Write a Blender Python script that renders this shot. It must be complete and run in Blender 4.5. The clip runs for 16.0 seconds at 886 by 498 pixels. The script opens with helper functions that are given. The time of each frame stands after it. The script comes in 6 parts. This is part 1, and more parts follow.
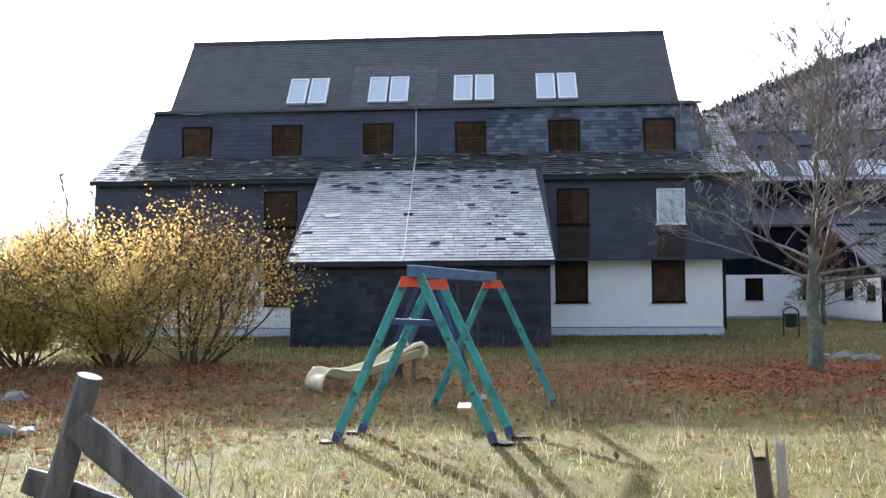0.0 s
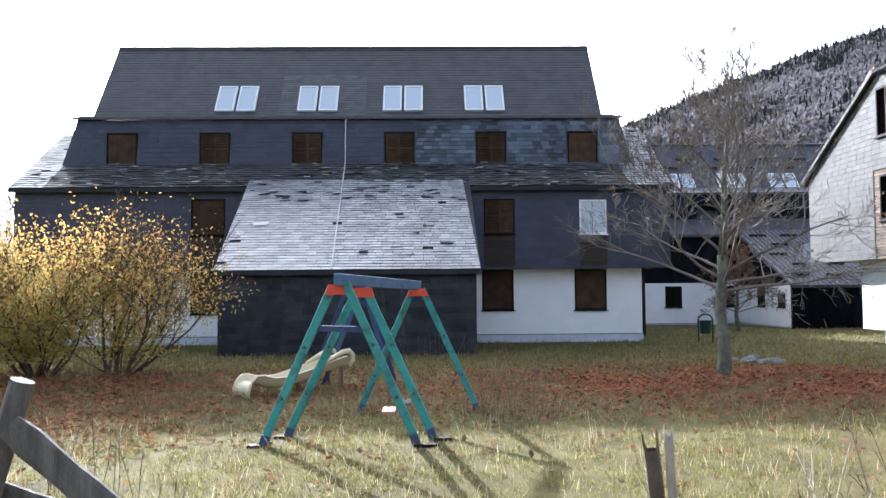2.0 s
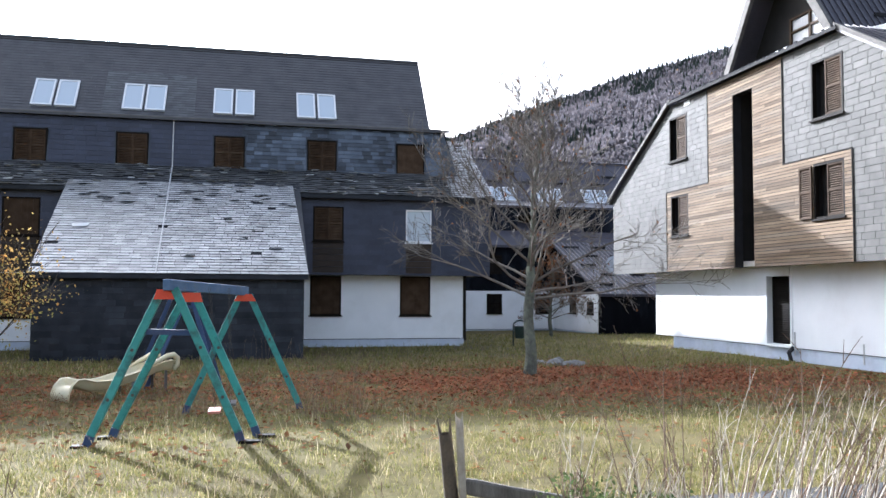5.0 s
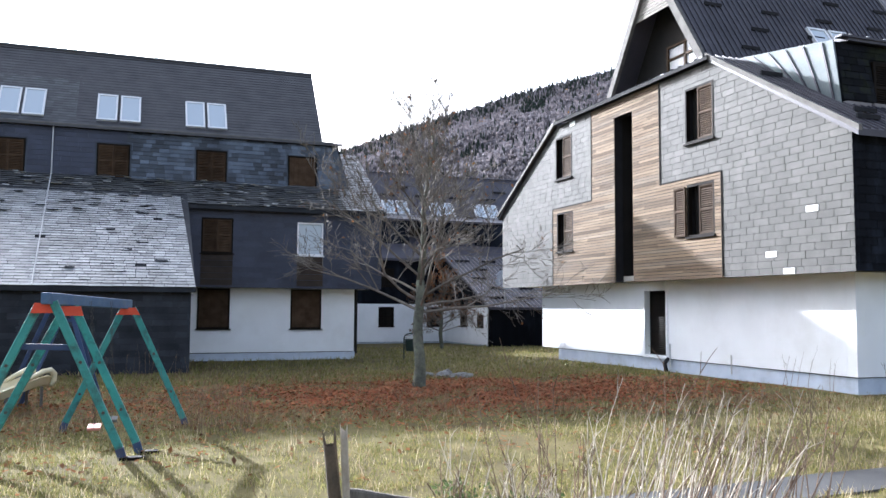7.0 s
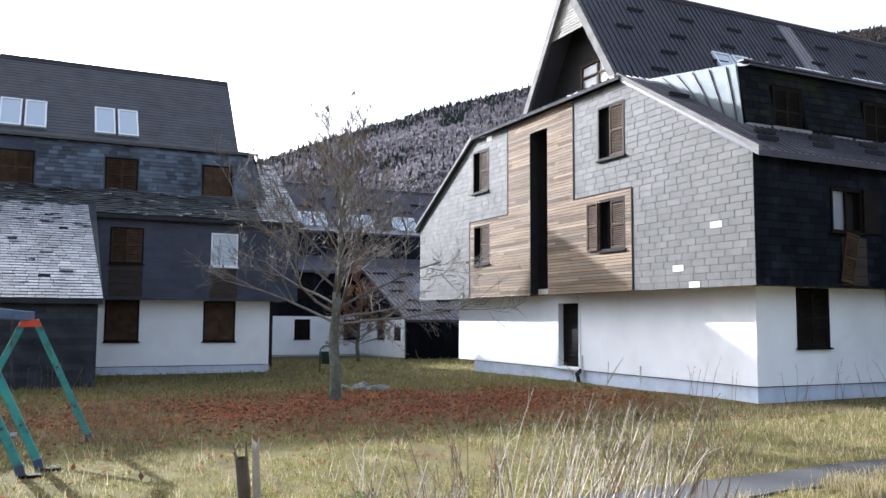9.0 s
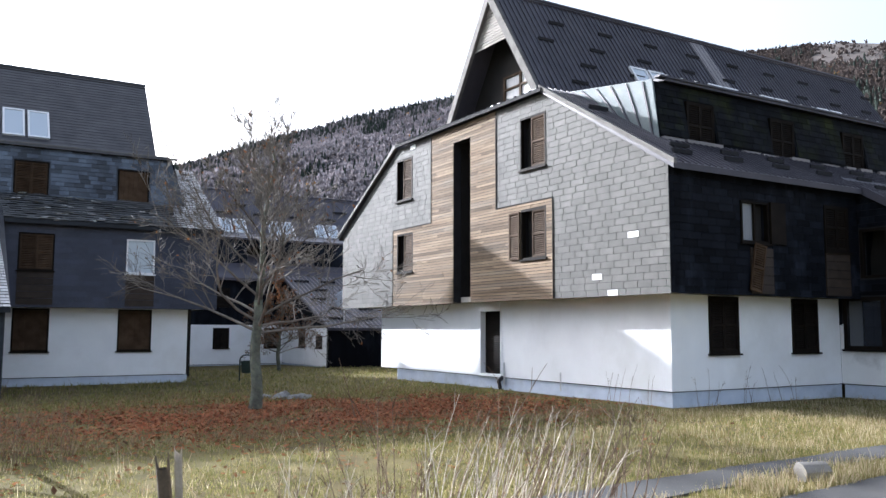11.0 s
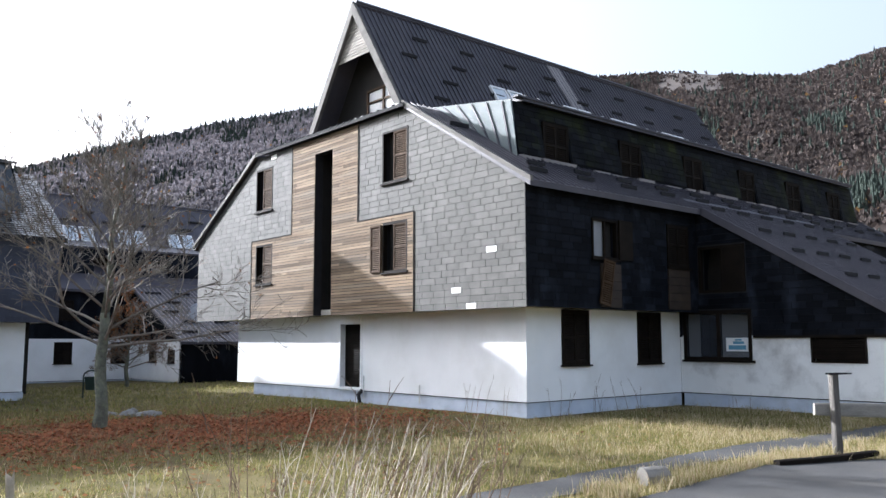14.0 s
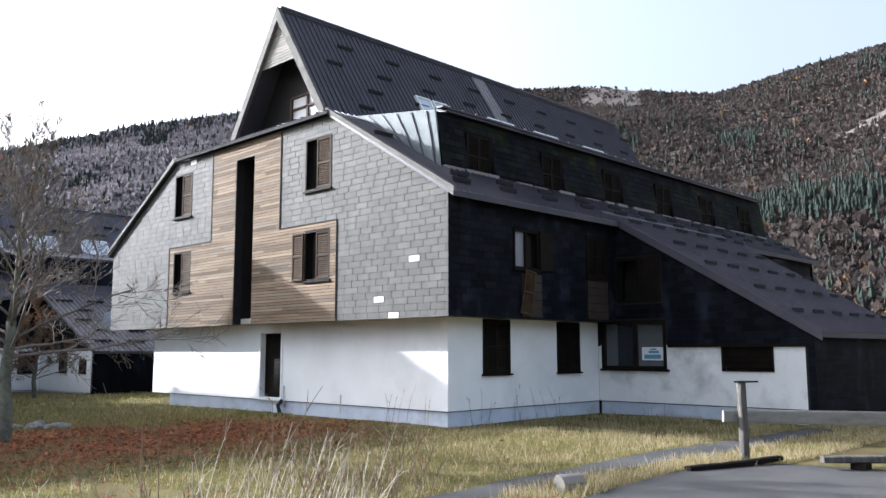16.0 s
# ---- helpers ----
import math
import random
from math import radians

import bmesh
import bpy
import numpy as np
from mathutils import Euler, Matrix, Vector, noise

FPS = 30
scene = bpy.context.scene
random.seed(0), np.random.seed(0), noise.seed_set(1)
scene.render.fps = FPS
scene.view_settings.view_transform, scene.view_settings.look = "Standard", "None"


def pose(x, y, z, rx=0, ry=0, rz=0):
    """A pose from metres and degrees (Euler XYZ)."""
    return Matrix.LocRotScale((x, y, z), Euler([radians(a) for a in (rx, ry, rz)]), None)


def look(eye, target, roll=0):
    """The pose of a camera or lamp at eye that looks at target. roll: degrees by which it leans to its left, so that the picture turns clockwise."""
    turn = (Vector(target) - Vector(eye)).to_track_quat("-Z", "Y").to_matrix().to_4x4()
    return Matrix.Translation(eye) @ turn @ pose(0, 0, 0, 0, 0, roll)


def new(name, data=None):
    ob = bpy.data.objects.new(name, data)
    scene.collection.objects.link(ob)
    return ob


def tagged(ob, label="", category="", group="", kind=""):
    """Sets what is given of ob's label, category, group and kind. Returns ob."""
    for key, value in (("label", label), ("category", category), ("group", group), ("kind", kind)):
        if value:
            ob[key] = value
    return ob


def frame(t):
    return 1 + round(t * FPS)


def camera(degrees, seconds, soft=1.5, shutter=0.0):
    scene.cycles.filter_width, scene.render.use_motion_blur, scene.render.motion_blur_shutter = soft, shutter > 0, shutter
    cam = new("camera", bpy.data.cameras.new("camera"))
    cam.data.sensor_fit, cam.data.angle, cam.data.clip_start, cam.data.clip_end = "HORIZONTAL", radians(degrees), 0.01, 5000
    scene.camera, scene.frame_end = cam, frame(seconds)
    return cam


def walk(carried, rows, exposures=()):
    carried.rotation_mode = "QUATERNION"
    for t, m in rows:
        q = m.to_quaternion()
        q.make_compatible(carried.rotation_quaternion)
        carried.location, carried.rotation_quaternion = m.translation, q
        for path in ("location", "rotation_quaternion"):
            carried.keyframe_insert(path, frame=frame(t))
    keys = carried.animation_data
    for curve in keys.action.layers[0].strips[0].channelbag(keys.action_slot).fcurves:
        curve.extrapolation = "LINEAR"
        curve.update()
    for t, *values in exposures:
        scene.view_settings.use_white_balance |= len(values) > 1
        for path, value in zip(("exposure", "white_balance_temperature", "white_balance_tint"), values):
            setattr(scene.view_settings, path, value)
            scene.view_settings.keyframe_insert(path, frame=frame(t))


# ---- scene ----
cam = camera(55.98, 16.0)
EYE = 2.0
# seconds, place (from the first stand of the eye), turn
ROWS = [
    (0.0, -0.096, 1.690, -0.004, 92.21, 0.40, 3.67),
    (0.5, -0.079, 1.589, -0.007, 92.33, 0.42, 2.66),
    (1.0, -0.046, 1.505, -0.009, 92.48, 0.30, 1.86),
    (1.5, -0.020, 1.402, -0.004, 92.63, 0.32, 0.59),
    (2.0, -0.004, 1.237, -0.009, 92.75, 0.42, -1.11),
    (2.5, 0.006, 1.061, -0.012, 92.78, 0.49, -2.89),
    (3.0, 0.009, 0.888, -0.006, 93.11, 0.17, -4.50),
    (3.5, 0.022, 0.736, -0.002, 93.23, 0.11, -6.26),
    (4.0, 0.015, 0.597, 0.001, 93.56, -0.09, -8.20),
    (4.5, 0.017, 0.428, 0.007, 93.63, -0.24, -10.33),
    (5.0, 0.000, 0.254, 0.011, 93.11, -0.24, -12.73),
    (7.5, -0.012, -0.057, 0.031, 94.38, -0.42, -21.34),
    (8.0, -0.026, -0.089, 0.011, 94.69, -0.49, -22.48),
    (8.5, -0.019, -0.094, 0.013, 94.70, -0.38, -23.84),
    (9.0, -0.006, -0.105, 0.017, 94.91, -0.33, -25.69),
    (11.5, -0.091, -0.141, 0.004, 95.60, -0.21, -32.47),
    (12.0, -0.086, -0.139, 0.002, 95.69, -0.24, -34.15),
    (12.5, -0.079, -0.150, 0.004, 95.68, 0.00, -35.87),
    (13.0, -0.070, -0.150, 0.006, 95.86, -0.04, -37.46),
    (13.5, -0.068, -0.163, 0.009, 96.02, 0.15, -38.77),
    (14.0, -0.074, -0.172, 0.004, 96.39, 0.09, -40.55),
    (14.5, -0.064, -0.182, 0.004, 96.36, 0.11, -42.04),
    (15.0, -0.059, -0.190, 0.008, 96.70, 0.11, -43.60),
    (15.5, -0.055, -0.205, 0.009, 96.81, 0.03, -44.93),
    (16.0, -0.063, -0.222, 0.006, 97.01, 0.10, -45.77),
]
walk(cam, [(t, pose(x, y, EYE + z, rx, ry, rz)) for t, x, y, z, rx, ry, rz in ROWS], [(0.0, 1.86, 5480, 12), (5.0, 1.84, 5500, 12), (9.0, 1.68, 5560, 12), (16.0, 1.5, 5640, 11)])

# ---- light ----
SUN_AZ, SUN_EL = -20.7, 24.0
world = bpy.data.worlds.new("sky")
scene.world = world
world.use_nodes = True
wn = world.node_tree
sky = wn.nodes.new("ShaderNodeTexSky")
sky.sky_type = "NISHITA"
sky.sun_disc = False
sky.sun_elevation = radians(SUN_EL)
sky.sun_rotation = radians(SUN_AZ)
sky.dust_density = 8.0
sky.air_density = 1.2
bg = wn.nodes["Background"]
bg.inputs["Strength"].default_value = 0.15
veil = wn.nodes.new("ShaderNodeHueSaturation")
veil.inputs["Saturation"].default_value = 0.42
wn.links.new(sky.outputs[0], veil.inputs["Color"])
wn.links.new(veil.outputs[0], bg.inputs["Color"])
sun = new("sun", bpy.data.lights.new("sun", "SUN"))
sun.data.energy = 4.8
sun.data.angle = radians(0.6)
sun.data.color = (1.0, 0.95, 0.88)
sdir = Vector((math.sin(radians(SUN_AZ)) * math.cos(radians(SUN_EL)), math.cos(radians(SUN_AZ)) * math.cos(radians(SUN_EL)), math.sin(radians(SUN_EL))))
sun.matrix_world = look(sdir * 60, (0, 0, 0))


# ---- materials ----
def mat(name, a, b, rough=0.8, scale=3.0, fine=40.0, bump=0.3, metal=0.0, vary=0.15, stretch=(1, 1, 1), dirt=None, dirt_amount=0.5, dirt_scale=0.7, depth=0.01, spec=0.4):
    """Two base colours mixed by noise at two scales, a piece-by-piece shift, stains of a third colour, fine relief."""
    m = bpy.data.materials.new(name)
    m.use_nodes = True
    nt = m.node_tree
    n, l = nt.nodes, nt.links
    p = n["Principled BSDF"]
    tc = n.new("ShaderNodeTexCoord")
    mp = n.new("ShaderNodeMapping")
    mp.inputs["Scale"].default_value = stretch
    l.new(tc.outputs["Object"], mp.inputs[0])
    oi = n.new("ShaderNodeObjectInfo")
    geo = n.new("ShaderNodeNewGeometry")
    n1 = n.new("ShaderNodeTexNoise")
    n1.inputs["Scale"].default_value = scale
    n1.inputs["Detail"].default_value = 5
    n2 = n.new("ShaderNodeTexNoise")
    n2.inputs["Scale"].default_value = fine
    n2.inputs["Detail"].default_value = 4
    l.new(mp.outputs[0], n1.inputs["Vector"])
    l.new(mp.outputs[0], n2.inputs["Vector"])
    add = n.new("ShaderNodeMath")
    add.operation = "MULTIPLY_ADD"
    l.new(n2.outputs[0], add.inputs[0])
    add.inputs[1].default_value = 0.5
    l.new(n1.outputs[0], add.inputs[2])
    ramp = n.new("ShaderNodeMapRange")
    ramp.inputs["From Min"].default_value = 0.5
    ramp.inputs["From Max"].default_value = 1.0
    l.new(add.outputs[0], ramp.inputs["Value"])
    mix = n.new("ShaderNodeMix")
    mix.data_type = "RGBA"
    mix.inputs["A"].default_value = (*a, 1)
    mix.inputs["B"].default_value = (*b, 1)
    l.new(ramp.outputs[0], mix.inputs["Factor"])
    col = mix.outputs["Result"]
    if dirt:
        n3 = n.new("ShaderNodeTexNoise")
        n3.inputs["Scale"].default_value = dirt_scale
        n3.inputs["Detail"].default_value = 6
        n3.inputs["Roughness"].default_value = 0.65
        l.new(mp.outputs[0], n3.inputs["Vector"])
        r3 = n.new("ShaderNodeMapRange")
        r3.inputs["From Min"].default_value = 0.5
        r3.inputs["From Max"].default_value = 0.72
        r3.inputs["To Max"].default_value = dirt_amount
        l.new(n3.outputs[0], r3.inputs["Value"])
        mx = n.new("ShaderNodeMix")
        mx.data_type = "RGBA"
        l.new(r3.outputs[0], mx.inputs["Factor"])
        l.new(col, mx.inputs["A"])
        mx.inputs["B"].default_value = (*dirt, 1)
        col = mx.outputs["Result"]
    if vary:
        s = n.new("ShaderNodeMath")
        s.operation = "ADD"
        l.new(oi.outputs["Random"], s.inputs[0])
        l.new(geo.outputs["Random Per Island"], s.inputs[1])
        fr = n.new("ShaderNodeMath")
        fr.operation = "FRACT"
        l.new(s.outputs[0], fr.inputs[0])
        mr = n.new("ShaderNodeMapRange")
        mr.inputs["To Min"].default_value = 1 - vary
        mr.inputs["To Max"].default_value = 1 + vary
        l.new(fr.outputs[0], mr.inputs["Value"])
        hsv = n.new("ShaderNodeHueSaturation")
        l.new(col, hsv.inputs["Color"])
        l.new(mr.outputs[0], hsv.inputs["Value"])
        col = hsv.outputs[0]
    l.new(col, p.inputs["Base Color"])
    p.inputs["Roughness"].default_value = rough
    p.inputs["Metallic"].default_value = metal
    p.inputs["Specular IOR Level"].default_value = spec
    if bump:
        bp = n.new("ShaderNodeBump")
        bp.inputs["Strength"].default_value = bump
        bp.inputs["Distance"].default_value = depth
        l.new(add.outputs[0], bp.inputs["Height"])
        l.new(bp.outputs[0], p.inputs["Normal"])
    return m


def glass_mat(name, tint, rough=0.03):
    m = bpy.data.materials.new(name)
    m.use_nodes = True
    p = m.node_tree.nodes["Principled BSDF"]
    p.inputs["Base Color"].default_value = (*tint, 1)
    p.inputs["Roughness"].default_value = rough
    p.inputs["Specular IOR Level"].default_value = 1.0
    p.inputs["Coat Weight"].default_value = 0.6
    return m


M_WHITE = mat("white_render", (0.80, 0.81, 0.82), (0.87, 0.88, 0.89), 0.9, 1.2, 60, 0.25, dirt=(0.58, 0.57, 0.53), dirt_amount=0.3, dirt_scale=0.5, vary=0)
M_WHITE_STAINED = mat("stained_render", (0.78, 0.78, 0.77), (0.86, 0.86, 0.85), 0.9, 1.2, 60, 0.25, dirt=(0.30, 0.29, 0.27), dirt_amount=0.6, dirt_scale=0.8, vary=0)
M_PLINTH = mat("plinth_render", (0.46, 0.52, 0.62), (0.60, 0.65, 0.73), 0.9, 2, 50, 0.3, dirt=(0.2, 0.2, 0.18), dirt_amount=0.5, vary=0)
M_SLATE = mat("grey_slate", (0.055, 0.054, 0.049), (0.086, 0.084, 0.077), 0.78, 2, 60, 0.5, dirt=(0.115, 0.112, 0.103), dirt_amount=0.4, dirt_scale=1.5, vary=0.16)
M_SLATE_PATCH = mat("newer_grey_slate", (0.075, 0.076, 0.082), (0.12, 0.121, 0.128), 0.55, 2, 45, 0.4, vary=0.2)
M_SLATE_PALE = mat("pale_slate_patch", (0.62, 0.62, 0.60), (0.70, 0.70, 0.68), 0.7, 3, 50, 0.3)
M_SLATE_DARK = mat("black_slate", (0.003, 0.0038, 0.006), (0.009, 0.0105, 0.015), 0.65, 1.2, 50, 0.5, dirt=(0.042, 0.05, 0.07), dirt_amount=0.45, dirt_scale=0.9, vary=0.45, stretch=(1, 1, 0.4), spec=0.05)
# dark slate with the lens veil put in as a lifted base
M_SLATE_VEILED = mat("veil_lifted_charcoal_slate", (0.015, 0.017, 0.022), (0.038, 0.042, 0.051), 0.6, 1.5, 50, 0.5, dirt=(0.06, 0.065, 0.075), dirt_amount=0.4, dirt_scale=0.9, vary=0.3, spec=0.2)
M_SLATE_BLUE = mat("blue_black_slate", (0.026, 0.030, 0.050), (0.046, 0.052, 0.080), 0.55, 1.0, 30, 0.4, vary=0.15)
# weathered slate, base raised to carry the sky's glancing sheen
M_SLATE_ROOF = mat("weathered_sheen_paled_slate", (0.24, 0.242, 0.246), (0.38, 0.383, 0.387), 0.38, 1.5, 45, 0.4, dirt=(0.09, 0.095, 0.09), dirt_amount=0.7, dirt_scale=0.6, vary=0.3, spec=0.9)
M_SLATE_BAND = mat("darkened_slate_roof", (0.05, 0.052, 0.055), (0.095, 0.098, 0.10), 0.5, 1.5, 45, 0.4, dirt=(0.03, 0.032, 0.03), dirt_amount=0.7, dirt_scale=0.6, vary=0.4, spec=0.5)
M_SLATE_CHIP = mat("chipped_pale_slate", (0.30, 0.30, 0.29), (0.42, 0.42, 0.40), 0.6, 3, 50, 0.3, vary=0.35)
M_SLATE_TOP = mat("dark_slate_roof", (0.05, 0.049, 0.054), (0.085, 0.083, 0.089), 0.5, 1.5, 45, 0.4, vary=0.08)
M_SLATE_MIX = mat("patchy_blue_slate", (0.020, 0.025, 0.038), (0.105, 0.13, 0.17), 0.5, 0.7, 40, 0.5, vary=0.65)
M_UNDER = mat("dark_felt", (0.012, 0.012, 0.014), (0.022, 0.022, 0.025), 0.95, 3, 40, 0.2, vary=0)
M_WOOD = mat("weathered_larch", (0.105, 0.074, 0.047), (0.25, 0.188, 0.128), 0.8, 2.0, 30, 0.5, dirt=(0.17, 0.15, 0.125), dirt_amount=0.75, dirt_scale=1.1, vary=0.36, stretch=(1, 0.15, 3), spec=0.12)
M_WOOD_GREY = mat("silvered_timber", (0.045, 0.04, 0.036), (0.17, 0.155, 0.14), 0.85, 2.0, 40, 0.7, dirt=(0.07, 0.06, 0.05), dirt_amount=0.6, dirt_scale=3, vary=0.15, stretch=(6, 6, 0.7), depth=0.02)
M_WOOD_PALE = mat("bleached_boards", (0.17, 0.158, 0.14), (0.33, 0.31, 0.28), 0.85, 2.0, 40, 0.6, dirt=(0.11, 0.10, 0.085), dirt_amount=0.75, dirt_scale=2, vary=0.2, stretch=(1, 0.2, 3), spec=0.12)
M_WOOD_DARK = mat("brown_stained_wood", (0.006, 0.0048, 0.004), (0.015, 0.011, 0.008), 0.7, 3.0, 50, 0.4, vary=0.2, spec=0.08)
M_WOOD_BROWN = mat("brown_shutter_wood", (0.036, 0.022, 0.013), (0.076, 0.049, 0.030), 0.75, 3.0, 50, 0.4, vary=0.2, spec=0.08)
M_WOOD_PANEL = mat("faded_brown_panel", (0.020, 0.014, 0.010), (0.042, 0.028, 0.019), 0.75, 3.0, 50, 0.4, vary=0.25)
M_SOFFIT = mat("beige_soffit", (0.45, 0.42, 0.36), (0.55, 0.52, 0.46), 0.9, 2, 40, 0.2, vary=0)
M_TRIM = mat("weathered_verge_board", (0.11, 0.105, 0.098), (0.19, 0.182, 0.17), 0.85, 3, 40, 0.4, dirt=(0.07, 0.065, 0.06), dirt_amount=0.5, dirt_scale=2, vary=0.1, spec=0.15)
M_METAL_ROOF = mat("brown_sheet_roof", (0.048, 0.046, 0.058), (0.076, 0.072, 0.088), 0.5, 1.0, 20, 0.15, vary=0.05, dirt=(0.10, 0.095, 0.10), dirt_amount=0.3, spec=0.25)
# greyed sheet; on the far wing's ribs it stands for glancing sun
M_METAL_ROOF2 = mat("greyed_and_sun_paled_sheet", (0.16, 0.145, 0.145), (0.24, 0.22, 0.22), 0.5, 1.0, 20, 0.15, vary=0.05)
M_ZINC = mat("zinc_sheet", (0.115, 0.14, 0.145), (0.19, 0.215, 0.22), 0.6, 1.5, 20, 0.2, vary=0.1, spec=0.15)
M_FRAME_WHITE = mat("white_window_frame", (0.70, 0.71, 0.72), (0.78, 0.78, 0.78), 0.5, 5, 40, 0.1, vary=0)
M_GLASS = glass_mat("dark_glass", (0.03, 0.035, 0.045))
# opaque pane: reflected sky put into the pale blue base
M_GLASS_PALE = glass_mat("sky_painted_glass", (0.46, 0.52, 0.58), 0.08)
M_CURTAIN = mat("net_curtain", (0.7, 0.7, 0.7), (0.8, 0.8, 0.8), 0.9, 6, 40, 0.3, stretch=(8, 8, 0.3), vary=0)
# net curtain darkened in colour for the dimness behind glass
M_CURTAIN_DIM = mat("dimmed_net_curtain", (0.17, 0.18, 0.20), (0.27, 0.28, 0.30), 0.4, 6, 40, 0.3, stretch=(8, 8, 0.3), vary=0)
# near-black base paints the shade of rooms and recesses
M_DARK = mat("painted_interior_shade", (0.010, 0.009, 0.008), (0.018, 0.016, 0.014), 0.95, 2, 20, 0.1, vary=0)
M_PIPE = mat("grey_cable", (0.45, 0.45, 0.45), (0.55, 0.55, 0.55), 0.6, 5, 40, 0.1, vary=0)
M_ASPHALT = mat("asphalt", (0.042, 0.042, 0.043), (0.078, 0.077, 0.076), 0.95, 0.8, 120, 0.5, dirt=(0.09, 0.082, 0.07), dirt_amount=0.4, dirt_scale=1.3, vary=0, spec=0.12)
M_TEAL = mat("worn_teal_paint", (0.035, 0.20, 0.19), (0.07, 0.29, 0.26), 0.6, 4, 50, 0.4, dirt=(0.03, 0.035, 0.04), dirt_amount=0.9, dirt_scale=4.5, vary=0.1)
M_BLUE = mat("worn_blue_paint", (0.022, 0.045, 0.115), (0.045, 0.075, 0.155), 0.6, 4, 50, 0.4, dirt=(0.06, 0.06, 0.09), dirt_amount=0.7, dirt_scale=5, vary=0.1)
M_BLUEGREY = mat("faded_blue_beam", (0.05, 0.095, 0.18), (0.10, 0.15, 0.235), 0.75, 4, 50, 0.4, dirt=(0.13, 0.14, 0.15), dirt_amount=0.5, dirt_scale=5, vary=0.1)
M_RED = mat("red_paint", (0.55, 0.05, 0.02), (0.66, 0.09, 0.035), 0.55, 4, 50, 0.3, vary=0.05)
M_STEEL = mat("galvanised_steel", (0.35, 0.35, 0.36), (0.5, 0.5, 0.5), 0.4, 8, 60, 0.2, metal=0.9, vary=0)
M_CHAIN = mat("rusty_iron", (0.05, 0.042, 0.038), (0.10, 0.08, 0.07), 0.6, 8, 60, 0.2, metal=0.4, vary=0)
M_SLIDE = mat("faded_cream_plastic", (0.55, 0.47, 0.27), (0.66, 0.60, 0.42), 0.45, 3, 40, 0.1, dirt=(0.3, 0.25, 0.15), dirt_amount=0.5, dirt_scale=3, vary=0)
M_BARK = mat("lichen_bark", (0.055, 0.058, 0.046), (0.17, 0.175, 0.14), 0.9, 5, 40, 1.0, dirt=(0.22, 0.245, 0.15), dirt_amount=0.6, dirt_scale=6, vary=0, depth=0.03)
M_TWIG = mat("grey_brown_twig", (0.095, 0.083, 0.072), (0.22, 0.195, 0.165), 0.9, 5, 40, 0.4, vary=0.25)
M_STEM = mat("dark_shrub_stem", (0.05, 0.04, 0.03), (0.11, 0.085, 0.06), 0.9, 5, 40, 0.4, vary=0.2)
M_STONE = mat("pale_limestone", (0.12, 0.12, 0.118), (0.27, 0.27, 0.265), 0.9, 4, 40, 0.9, dirt=(0.12, 0.12, 0.10), dirt_amount=0.7, dirt_scale=5, vary=0.1, depth=0.03)
M_DISH = mat("pale_grey_enamel", (0.36, 0.38, 0.42), (0.46, 0.48, 0.52), 0.5, 4, 40, 0.1, vary=0)
M_BIN = mat("dark_green_metal", (0.015, 0.03, 0.028), (0.03, 0.05, 0.045), 0.5, 5, 40, 0.1, vary=0)


def leaf_mat(name, stops, rough=0.9, translucent=0.35):
    """Leaves and blades: colour from stops by piece, some light through."""
    m = bpy.data.materials.new(name)
    m.use_nodes = True
    n, l = m.node_tree.nodes, m.node_tree.links
    p = n["Principled BSDF"]
    geo = n.new("ShaderNodeNewGeometry")
    ramp = n.new("ShaderNodeValToRGB")
    els = ramp.color_ramp.elements
    els[0].color = (*stops[0], 1)
    els[1].color = (*stops[-1], 1)
    for i, c in enumerate(stops[1:-1]):
        e = els.new((i + 1) / (len(stops) - 1))
        e.color = (*c, 1)
    l.new(geo.outputs["Random Per Island"], ramp.inputs[0])
    l.new(ramp.outputs[0], p.inputs["Base Color"])
    p.inputs["Roughness"].default_value = rough
    p.inputs["Specular IOR Level"].default_value = 0.0
    if translucent:
        tr = n.new("ShaderNodeBsdfTranslucent")
        l.new(ramp.outputs[0], tr.inputs["Color"])
        ms = n.new("ShaderNodeMixShader")
        ms.inputs[0].default_value = translucent
        l.new(p.outputs[0], ms.inputs[1])
        l.new(tr.outputs[0], ms.inputs[2])
        l.new(ms.outputs[0], n["Material Output"].inputs["Surface"])
    return m


M_LEAF_YELLOW = leaf_mat("autumn_yellow_leaf", [(0.62, 0.36, 0.10), (0.66, 0.44, 0.15), (0.48, 0.35, 0.12), (0.66, 0.33, 0.09), (0.40, 0.29, 0.11)], translucent=0.55)
M_LEAF_RED = leaf_mat("fallen_red_leaf", [(0.20, 0.068, 0.034), (0.29, 0.108, 0.05), (0.24, 0.11, 0.06), (0.14, 0.062, 0.04), (0.34, 0.16, 0.08)], translucent=0.1)
M_GRASS = leaf_mat("autumn_grass", [(0.105, 0.115, 0.038), (0.20, 0.195, 0.062), (0.29, 0.245, 0.11), (0.145, 0.155, 0.044), (0.41, 0.34, 0.19)], translucent=0.45)
M_STRAW = leaf_mat("dry_straw", [(0.42, 0.35, 0.21), (0.56, 0.48, 0.33), (0.26, 0.19, 0.10), (0.20, 0.21, 0.07), (0.48, 0.38, 0.23)], translucent=0.4)
M_LEAF_GREEN = leaf_mat("dull_green_leaf", [(0.07, 0.10, 0.04), (0.12, 0.15, 0.06), (0.05, 0.08, 0.03)], translucent=0.3)


